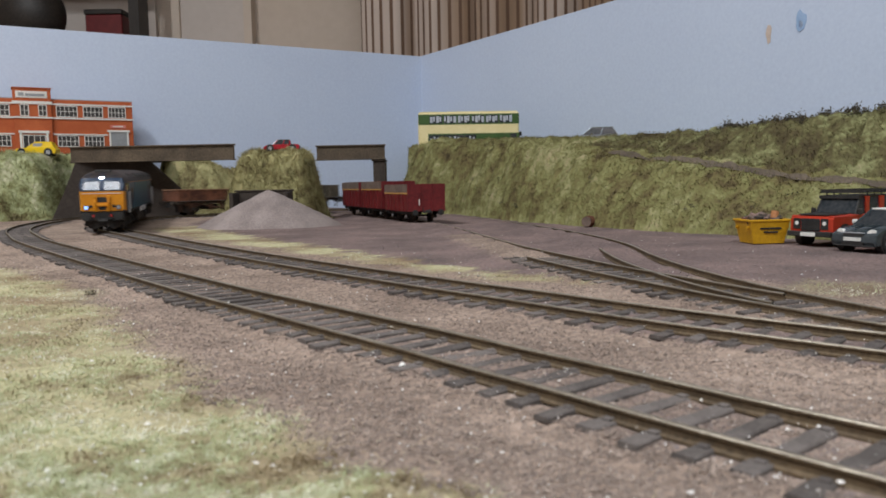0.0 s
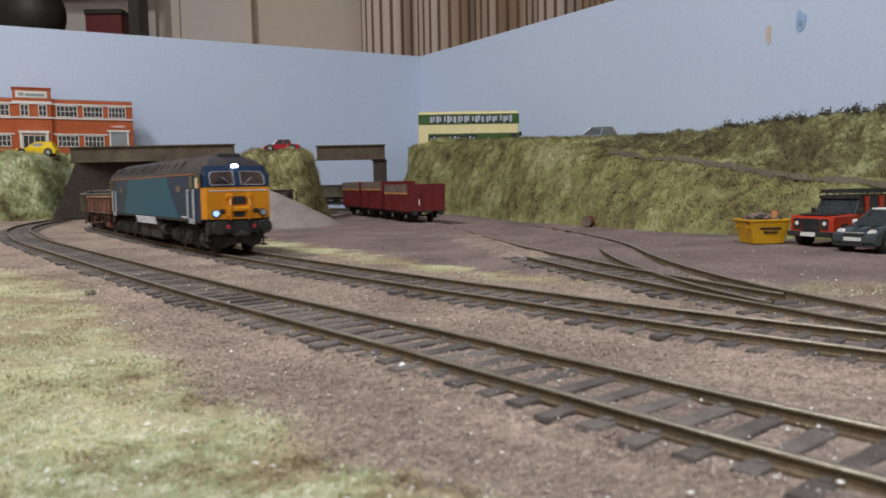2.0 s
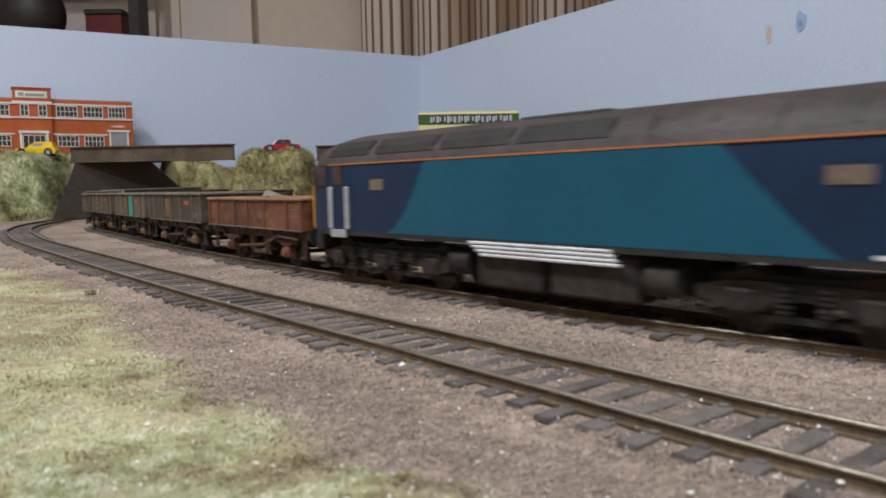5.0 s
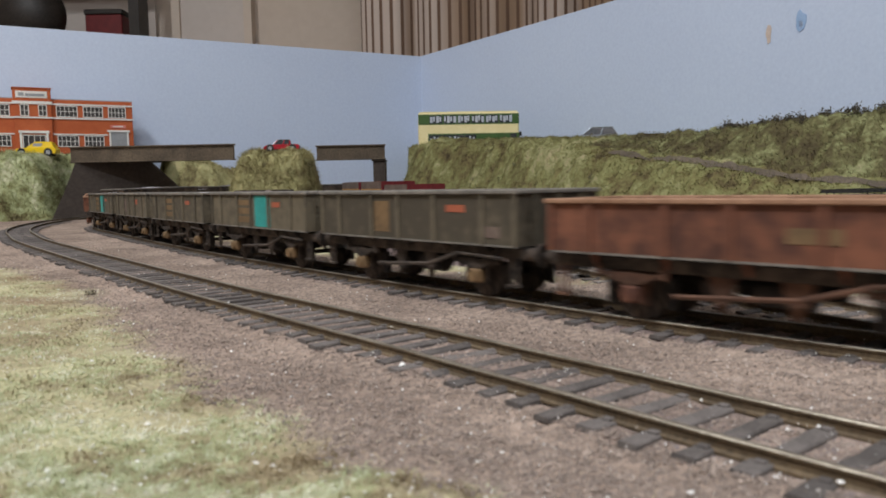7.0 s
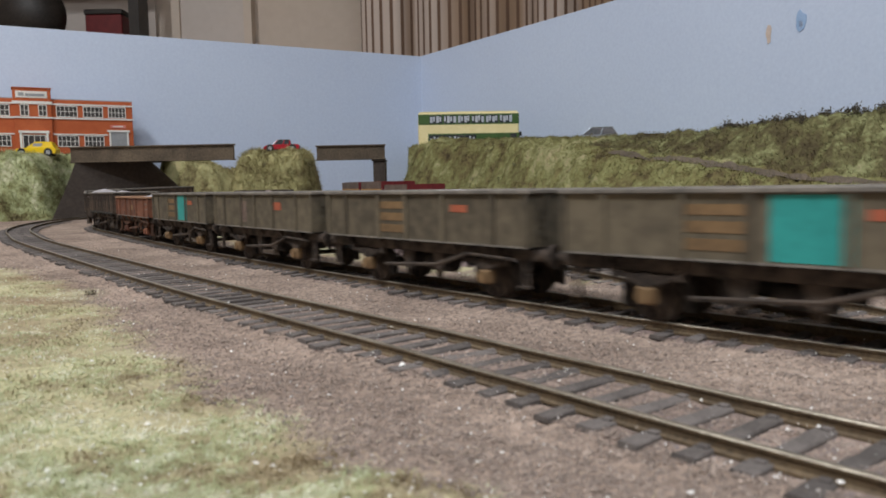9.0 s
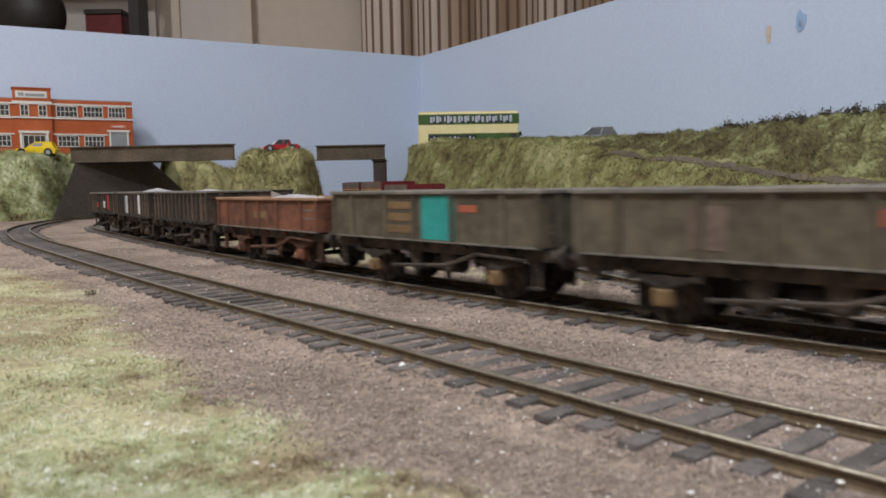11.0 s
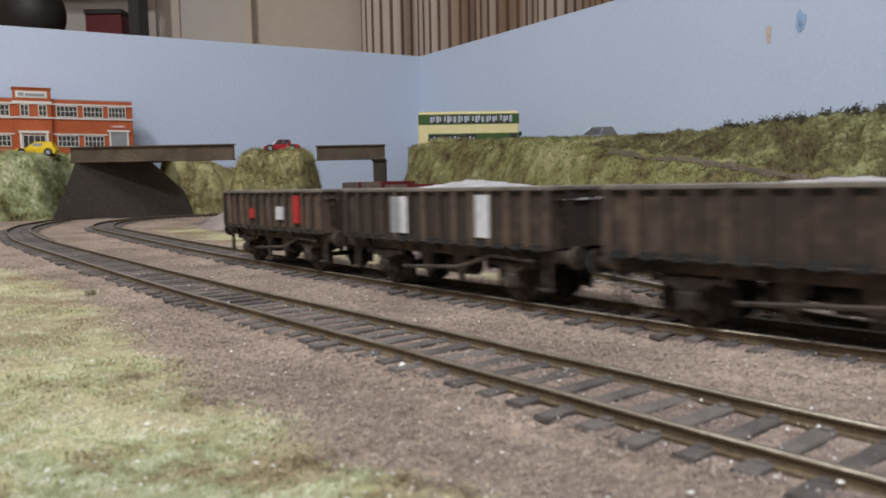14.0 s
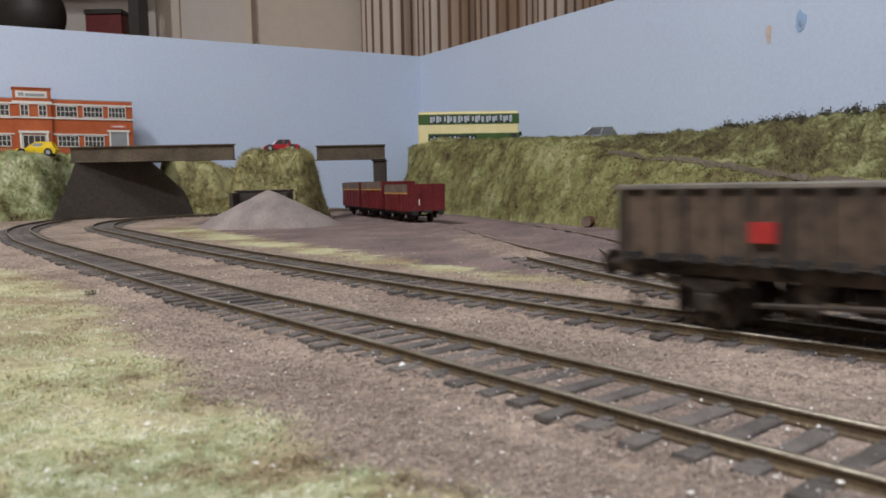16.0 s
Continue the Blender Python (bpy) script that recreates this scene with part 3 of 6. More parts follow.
# ---- tracks ----
def rail(parent, c, name="rail"):
    c = resample(c, 3.0)
    t = np.gradient(c, axis=0)
    t /= np.linalg.norm(t[:, :2], axis=1)[:, None]
    nrm = np.c_[t[:, 1], -t[:, 0]]

    def sweep(prof):
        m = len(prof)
        v = np.zeros((len(c), m, 3))
        for i, (o, z) in enumerate(prof):
            v[:, i, :2] = c[:, :2] + nrm * o
            v[:, i, 2] = c[:, 2] + z
        i = np.arange(len(c) - 1)[:, None] * m
        j = np.arange(m)[None]
        q = np.stack([i + j, i + (j + 1) % m, i + m + (j + 1) % m, i + m + j], 2).reshape(-1, 4)
        return raw_mesh(v.reshape(-1, 3), q)
    ob = part(name, sweep([(-0.56, -0.14), (-0.52, -0.55), (-0.22, -0.75), (-0.22, -1.7), (-0.85, -1.95), (-0.85, -2.3), (0.85, -2.3), (0.85, -1.95), (0.22, -1.7), (0.22, -0.75), (0.52, -0.55), (0.56, -0.14)]), RAIL_SIDE, parent)
    part("rail_head", sweep([(-0.57, -0.16), (-0.44, 0.0), (0.44, 0.0), (0.57, -0.16), (0.5, -0.4), (-0.5, -0.4)]), RAIL_TOP, ob, "worn bright running surface")


def sleeper_meshes():
    """Worn sleepers with ragged ends and uneven edges."""
    out = []
    for k in range(7):
        rnd = random.Random(k)
        bm = bmesh.new()
        rings = []
        n = 7
        for i in range(n + 1):
            y = -14.4 + 28.8 * i / n + (rnd.uniform(-1.6, 1.0) if i in (0, n) else 0)
            a, b = 1.6 + rnd.uniform(-0.35, 0.2), 1.6 + rnd.uniform(-0.35, 0.2)
            t = rnd.uniform(-0.10, 0.06)
            rings.append([(-a, y, -0.9), (-a, y, t - 0.2), (-a + 0.25, y, t), (b - 0.25, y, t), (b, y, t - 0.2), (b, y, -0.9)])
        loft(bm, rings)
        for e in (-1, 1):
            box(bm, -0.8, 0.8, e * 8.7 - 1.35, e * 8.7 + 1.35, -0.1, 0.28, bevel=0.12)
        me = to_mesh(bm)
        me.materials.append(SLEEPER)
        out.append(me)
    return out


SLEEPERS = sleeper_meshes()
GAUGE = 8.75


def track(name, c, label, first, last, most=300, pitch=7.4, rails=True, cut=None):
    t = thing(name, label, "track", kind="structure")
    if rails:
        rail(t, offset(c, GAUGE))
        rail(t, offset(c, -GAUGE))
    s = along(c)
    tan = np.gradient(c, axis=0)
    n = 0
    q = first
    rnd = random.Random(len(name))
    while q < min(last, s[-1]) and n < most:
        x, y, z = (np.interp(q, s, c[:, k]) for k in range(3))
        a = math.degrees(math.atan2(np.interp(q, s, tan[:, 1]), np.interp(q, s, tan[:, 0])))
        part("sleeper", SLEEPERS[rnd.randrange(7)], SLEEPER, t).matrix_basis = at(x, y, z - 1.72 - rnd.uniform(0, 0.14), a + rnd.uniform(-2.2, 2.2))
        q += pitch
        n += 1
    return t


def span(c, test):
    s = along(c)
    k = [i for i in range(len(c)) if test(c[i])]
    return s[k[0]], s[k[-1]]


a0, a1 = span(LINE_A, lambda p: p[1] < 900 and p[1] > 20)
b0, b1 = span(LINE_B, lambda p: p[1] > 50 and p[0] > -330 and not (p[1] > 860))
track("track_outer", LINE_A, "weathered outer running line with dark sleepers", a0, a1)
track("track_inner", LINE_B, "weathered inner running line with dark sleepers", b0, b1)
c0, c1 = span(LINE_C, lambda p: 60 < p[1] < 345)
yard = track("track_siding", LINE_C, "siding half buried in ash with an open turnout", c0, c1, rails=False)
cut = LINE_C[LINE_C[:, 1] < 330]
rail(yard, offset(cut, GAUGE))
far_c = offset(LINE_C, -GAUGE)
rail(yard, far_c[(far_c[:, 1] < 960) & (far_c[:, 1] > 205)])
spur = thing("track_spur", "second siding curving away, buried to its railheads", "track", kind="structure")
rail(spur, np.r_[offset(LINE_D, -GAUGE), far_c[far_c[:, 1] < 172]])
near_d = offset(LINE_D, GAUGE)
rail(spur, near_d[(near_d[:, 1] < 360) & (near_d[:, 1] > 190)])


# ---- rolling stock; +x is the way it runs, z = 0 the rail top ----
TURNING = []
LINE_S = along(LINE_B)


def on_line(s, d=0.0):
    return Vector([float(np.interp(s, LINE_S, LINE_B[:, k])) for k in range(3)])


def disc_mesh(r):
    bm = bmesh.new()
    rod(bm, (0, -8.9, 0), (0, 8.9, 0), 0.9, 8)
    for s in (-1, 1):
        rod(bm, (0, s * 7.0, 0), (0, s * 7.6, 0), r + 0.6, 24)
        rod(bm, (0, s * 7.6, 0), (0, s * 9.4, 0), r, 24)
        rod(bm, (0, s * 9.4, 0), (0, s * 9.7, 0), r * 0.72, 16)
        rod(bm, (0, s * 9.7, 0), (0, s * 10.2, 0), 1.5, 10)
        for i in range(6):
            a = 1.0472 * i
            box(bm, r * 0.5 * math.cos(a) - 0.5, r * 0.5 * math.cos(a) + 0.5, s * 9.75 - 0.15, s * 9.75 + 0.15, r * 0.5 * math.sin(a) - 0.5, r * 0.5 * math.sin(a) + 0.5)
    return to_mesh(bm, True)


WHEEL_BIG, WHEEL_SMALL = disc_mesh(6.6), disc_mesh(6.0)
for w_ in (WHEEL_BIG, WHEEL_SMALL):
    w_.materials.append(GRIME)


def wheelset(parent, x, me, r):
    ob = part("wheelset", me, GRIME, parent)
    ob.matrix_basis = at(x, 0, r)
    TURNING.append((ob, x, r))
    return ob


def buffers(t, x, mat=GRIME, z=13.0, head=3.0):
    s = 1 if x > 0 else -1
    for y in (-11.4, 11.4):
        bm = bmesh.new()
        rod(bm, (x, y, z), (x + s * 3.0, y, z), 1.7, 12)
        rod(bm, (x + s * 3.0, y, z), (x + s * 5.0, y, z), 1.0, 10)
        rod(bm, (x + s * 4.6, y, z), (x + s * 5.4, y, z), head, 18, head * 0.93)
        part("buffer", bm, mat, t, smooth=True)
    bm = bmesh.new()
    box(bm, min(x, x + s * 5.2), max(x, x + s * 5.2), -1.4, 1.4, 9.5, 11.0, bevel=0.3)
    box(bm, min(x + s * 4.2, x + s * 5.6), max(x + s * 4.2, x + s * 5.6), -3.4, 3.4, 8.6, 10.2, bevel=0.3)
    rod(bm, (x, 2.8, 12), (x + s * 2.5, 3.2, 8.5), 0.45, 6)
    rod(bm, (x, -2.8, 12), (x + s * 2.5, -3.2, 8.5), 0.45, 6)
    part("coupling", bm, BLACK, t)


HALF = 111.0


def loco_ring(x, wide=1.0, cap=99.0, grow=0.0, low=16.5, first=0):
    prof = [(17.0, low), (17.0, 30.0), (16.9, 38.5), (15.6, 42.0), (12.4, 45.2), (7.5, 47.6), (2.5, 48.5)][first:]
    pts = [((y + grow) * wide, min(z + (grow if z > 39 else 0), cap)) for y, z in prof]
    return [(x, y, z) for y, z in pts] + [(x, -y, z) for y, z in reversed(pts)]


ENDS = [(111.0, 0.905, 32.0), (110.0, 0.925, 34.8), (108.6, 0.945, 38.3), (106.8, 0.96, 42.3), (104.5, 0.975, 44.6), (99.0, 0.995, 47.2), (92.0, 1.0, 99.0)]


def locomotive():
    t = thing("diesel_locomotive", "navy and teal diesel locomotive with a yellow front", "locomotive")
    bm = bmesh.new()
    rings = [loco_ring(-x, w, c) for x, w, c in ENDS] + [loco_ring(x, w, c) for x, w, c in reversed(ENDS)]
    loft(bm, rings)
    body = part("body", bm, NAVY, t, smooth=True)
    bm = bmesh.new()
    rr = [loco_ring(-x, w, c, 0.18, 16.5, 2) for x, w, c in ENDS[3:]] + [loco_ring(x, w, c, 0.18, 16.5, 2) for x, w, c in reversed(ENDS[3:])]
    loft(bm, rr, closed=False)
    roof = part("roof", bm, ROOF, t, "grimy dark grey curved roof", smooth=True)
    for s in (-1, 1):
        # side panels
        bm = bmesh.new()
        n = 12
        lo = [(-66 + 19 * (i / n) ** 0.6, 16.7 + 21.4 * i / n) for i in range(n + 1)]
        hi = [(68.5 - 23 * (i / n) ** 0.85, 16.7 + 21.4 * i / n) for i in range(n + 1)]
        slab(bm, lo + hi[::-1], "y", s * 16.95, s * 17.16)
        part("side_panel", bm, TEAL, t, "teal livery panel with curved ends")
        part("cantrail_stripe", boxes((-98, 98, min(s * 17.0, s * 17.25), max(s * 17.0, s * 17.25), 38.35, 38.85)), ORANGE, t, "thin orange stripe under the roof")
        part("sill", boxes((-106, 106, min(s * 16.2, s * 17.1), max(s * 16.2, s * 17.1), 15.2, 16.6)), BLACK, t)
        for x0, x1 in ((65.5, 73.5), (-74, -67)):
            part("side_window", boxes((x0, x1, min(s * 17.0, s * 17.22), max(s * 17.0, s * 17.22), 30.0, 33.4)), SHEETGREY, t, "small dusty side window")
        for e in (1, -1):
            part("cab_side_window", boxes(*[(min(a * e, b * e), max(a * e, b * e), min(s * 16.6, s * 17.25), max(s * 16.6, s * 17.25), 31.8, 38.2) for a, b in ((99.2, 107.6),)]), CABPANE, t)
            part("cab_door_window", boxes((min(90 * e, 95.4 * e), max(90 * e, 95.4 * e), min(s * 16.9, s * 17.25), max(s * 16.9, s * 17.25), 31.8, 38.0)), CABPANE, t)
            for hx in (87.0, 96.8):
                bm = bmesh.new()
                box(bm, hx * e - 1.15, hx * e + 1.15, min(s * 17.0, s * 17.9), max(s * 17.0, s * 17.9), 17.2, 31.2, bevel=0.3)
                part("handrail", bm, SILVER, t, "pale grey handrail")
            part("step_plate", boxes((min(88 * e, 97 * e), max(88 * e, 97 * e), min(s * 16.8, s * 17.7), max(s * 16.8, s * 17.7), 14.4, 17.0), bevel=0.2), SILVER, t)
            if e == 1:
                part("cab_figure_panel", boxes((min(100.2 * e, 103.6 * e), max(100.2 * e, 103.6 * e), min(s * 17.2, s * 17.32), max(s * 17.2, s * 17.32), 31.8, 36.6)), CABYELLOW, t)
                part("cab_seat_back", boxes((min(105.0 * e, 107.0 * e), max(105.0 * e, 107.0 * e), min(s * 17.2, s * 17.32), max(s * 17.2, s * 17.32), 32.2, 34.6)), CABSEAT, t)
        part("writing_bar", boxes((74, 87, min(s * 17.05, s * 17.2), max(s * 17.05, s * 17.2), 17.0, 17.8)), WWHITE, t)
        # roof grilles
        for i, (x0, x1) in enumerate(((-98, -76), (-72, -44), (-41, -14), (-11, 18))):
            bm = bmesh.new()
            loft(bm, [[(x, s * y, z) for y, z in ((16.3, 41.3), (15.2, 43.7), (12.6, 45.9), (12.2, 45.5), (14.8, 43.2), (15.9, 41.0))] for x in (x0, x1)])
            part("roof_grille", bm, BLACK, roof, "black roof grille")
        for x0 in (28, 42, 56, 70):
            bm = bmesh.new()
            loft(bm, [[(x, s * y, z) for y, z in ((16.5, 40.8), (15.3, 43.6), (12.8, 45.8), (12.4, 45.4), (14.9, 43.1), (16.0, 40.6))] for x in (x0, x0 + 0.8)])
            part("roof_rib", bm, ROOF, roof)
        # pipes over the tank
        for k in range(4):
            bm = bmesh.new()
            rod(bm, (-28 + k * 1.5, s * 17.3, 15.6 - k * 1.05), (19 + k * 0.8, s * 17.3, 15.6 - k * 1.05), 0.42, 6)
            part("tank_pipe", bm, WWHITE, t, "thin white pipe")
        part("fuel_tank", boxes((-27, -3, min(s * 6, s * 15.5), max(s * 6, s * 15.5), 3.6, 14.6), (-1, 25, min(s * 6, s * 15.5), max(s * 6, s * 15.5), 3.6, 14.6), bevel=0.8), SOOT, t)
        for x0 in (-38, 27):
            bm = bmesh.new()
            rod(bm, (x0, s * 13, 9.5), (x0 + 8, s * 13, 9.5), 3.6, 14)
            part("air_tank", bm, SOOT, t, smooth=True)
    part("exhaust_port", boxes((88, 100, -6.0, 6.0, 45.2, 48.7), bevel=0.7), BLACK, roof, "black raised exhaust port")
    part("exhaust_port", boxes((-20, 10, -6, 6, 47.5, 48.9), bevel=0.6), BLACK, roof)
    for e in (1, -1):
        def fx(a, b):
            return (min(a * e, b * e), max(a * e, b * e))
        w0, w1 = (106.4, 16.7) if e == 1 else (109.4, 16.1)
        bm = bmesh.new()
        out = [(-15.4, 18.2), (-14.2, 16.8), (14.2, 16.8), (15.4, 18.2), (15.4, 31.4), (14.6, 32.0), (-14.6, 32.0), (-15.4, 31.4)]
        slab(bm, out, "x", 110.95 * e, 111.5 * e)
        nose = part("nose_panel", bm, YELLOW, t, "bright yellow warning front")
        for s in (-1, 1):
            bm = bmesh.new()
            loft(bm, [[(111.3 * e, s * 15.4, z), (110.2 * e, s * 15.9, z), (w0 * e, s * w1, z), (w0 * e, s * 15.2, z), (110.6 * e, s * 14.8, z)] for z in (17.0, 31.9)])
            part("nose_wrap", bm, YELLOW, nose)
            bm = bmesh.new()
            loft(bm, [[(111.25 * e - 0.42 * e * (z - 32) + o * e, y * s, z) for y, z in ((1.7, 33.1), (12.6, 33.1), (13.3, 33.9), (13.2, 37.6), (12.0, 39.4), (1.7, 39.7))] for o in (0.05, 0.5)])
            ws = part("windscreen", bm, CABPANE, t, smooth=False)
            bm = bmesh.new()
            for (ya, za), (yb, zb) in zip(((1.7, 33.1), (12.6, 33.1), (13.3, 33.9), (13.2, 37.6), (12.0, 39.4), (1.7, 39.7)), ((12.6, 33.1), (13.3, 33.9), (13.2, 37.6), (12.0, 39.4), (1.7, 39.7), (1.7, 33.1))):
                rod(bm, (111.7 * e - 0.42 * e * (za - 32), ya * s, za), (111.7 * e - 0.42 * e * (zb - 32), yb * s, zb), 0.17, 6)
            rod(bm, (111.9 * e - 0.42 * e * 1.5, 3 * s, 33.5), (111.9 * e - 0.42 * e * 5, 7.5 * s, 37), 0.11, 5)
            part("window_frame", bm, SILVER, ws)
            part("cab_seat_back", boxes((*fx(108.4, 109.6), min(s * 6, s * 10), max(s * 6, s * 10), 33.3, 36.0)), CABSEAT, t)
            bm = bmesh.new()
            rod(bm, (111 * e, s * 11.6, 19.6), (112.6 * e, s * 11.6, 19.6), 1.9, 14)
            part("lamp_housing", bm, BLACK, nose, smooth=True)
            bm = bmesh.new()
            rod(bm, (112.55 * e, s * 11.6, 19.6), (112.9 * e, s * 11.6, 19.6), 1.45, 14)
            part("marker_lamp", bm, MARKER if (s == -1 and e == 1) else GREYDOOR, nose, "glowing blue-white marker lamp" if (s == -1 and e == 1) else "")
            # orange pipes and jumper boxes
            bm = bmesh.new()
            box(bm, *fx(111.4, 113.4), min(s * 3.2, s * 6.4), max(s * 3.2, s * 6.4), 26.4, 28.8, bevel=0.4)
            box(bm, *fx(111.4, 113.0), min(s * 3.6, s * 6.0), max(s * 3.6, s * 6.0), 17.6, 23.4, bevel=0.4)
            rod(bm, (112.5 * e, s * 4.6, 26.6), (114.0 * e, s * 4.9, 23.2), 0.8, 8)
            rod(bm, (114.0 * e, s * 4.9, 23.2), (112.2 * e, s * 4.6, 16.5), 0.8, 8)
            part("jumper_box", bm, YELLOW, nose)
            bm = bmesh.new()
            box(bm, *fx(111.45, 112.4), min(s * 7.0, s * 9.6), max(s * 7.0, s * 9.6), 19.6, 21.6, bevel=0.3)
            rod(bm, (111.6 * e, s * 8, 14), (114 * e, s * 8.4, 9), 0.55, 6)
            part("hose", bm, BLACK, nose)
            bm = bmesh.new()
            rod(bm, (114.2 * e, s * 6.4, 12.4), (114.2 * e, s * 6.4, 14.2), 0.8, 8)
            part("hose_tap", bm, WRED, t, "small red tap")
        part("nose_recess", boxes((*fx(111.4, 111.75), -3.4, 3.4, 23.6, 27.6), (*fx(111.4, 111.75), -2.6, 2.6, 17.6, 20.2)), BLACK, nose)
        part("nose_bracket", boxes((*fx(111.4, 113.6), -5.8, 5.8, 20.4, 22.6), bevel=0.5), YELLOW, nose)
        part("nose_stripe", boxes((*fx(111.45, 111.8), -14.4, 14.4, 30.2, 30.7)), WWHITE, nose, "thin white handrail")
        part("headcode_lamp", boxes((*fx(105.4, 108.1), -1.5, 1.5, 41.5, 43.0), bevel=0.4), LAMP if e == 1 else GREYDOOR, t, "glowing white headlight" if e == 1 else "")
        part("buffer_beam", boxes((*fx(106, 110.9), -15.2, 15.2, 9.4, 16.4), bevel=0.7), BLACK, t)
        bm = bmesh.new()
        slab(bm, [(-12.5, 8.8), (12.5, 8.8), (11.5, 4.2), (7.0, 2.6), (3.0, 4.6), (-3.0, 4.6), (-7.0, 2.6), (-11.5, 4.2)], "x", 107.0 * e, 108.2 * e)
        part("guard_plate", bm, SOOT, t)
        for y in (-13.6, 13.6):
            bm = bmesh.new()
            for z in (3.2, 6.4):
                box(bm, *fx(104, 108.4), y - 1.2, y + 1.2, z, z + 0.6)
            box(bm, *fx(105.6, 106.4), y - 0.4, y + 0.4, 3.2, 9.6)
            part("cab_step", bm, SOOT, t)
        buffers(t, 110.9 * e, BLACK, 12.9, 3.4)
        # bogie
        bog = part("bogie", boxes((*fx(40, 104), -9, 9, 9.5, 12.0)), BLACK, t)
        for s in (-1, 1):
            bm = bmesh.new()
            slab(bm, [(e * a, z) for a, z in ((38, 9.5), (46, 11.2), (98, 11.2), (106, 9.0), (106, 6.5), (98, 5.8), (94, 7.8), (80, 7.8), (76, 5.6), (70, 5.6), (66, 7.8), (56, 7.8), (52, 5.4), (44, 5.4), (38, 7.0))], "y", s * 11.8, s * 13.4)
            fr = part("bogie_frame", bm, SOOT, bog)
            for ax in (48, 73, 98):
                bm = bmesh.new()
                box(bm, ax * e - 2.6, ax * e + 2.6, min(s * 12.4, s * 14.6), max(s * 12.4, s * 14.6), 4.6, 9.6, bevel=0.5)
                rod(bm, (ax * e, s * 14.4, 6.8), (ax * e, s * 15.2, 6.8), 1.6, 10)
                part("axle_box", bm, SOOT, bog)
            for ax in (57, 65, 81, 89):
                bm = bmesh.new()
                for k in range(5):
                    rod(bm, (ax * e, s * 13.6, 5.4 + k * 1.15), (ax * e, s * 13.6, 6.1 + k * 1.15), 1.5, 10)
                part("spring", bm, SOOT, bog)
            part("brake_beam", boxes((*fx(40, 104), min(s * 11, s * 12), max(s * 11, s * 12), 3.2, 4.6)), SOOT, bog)
        for ax in (48, 73, 98):
            wheelset(t, ax * e, WHEEL_BIG, 6.6)
    return t


AXLES = (-27.0, 30.0)
RIBS_AT = (-47.8, -36.8, -17.4, -3.0, 14.6, 35.4, 47.8)


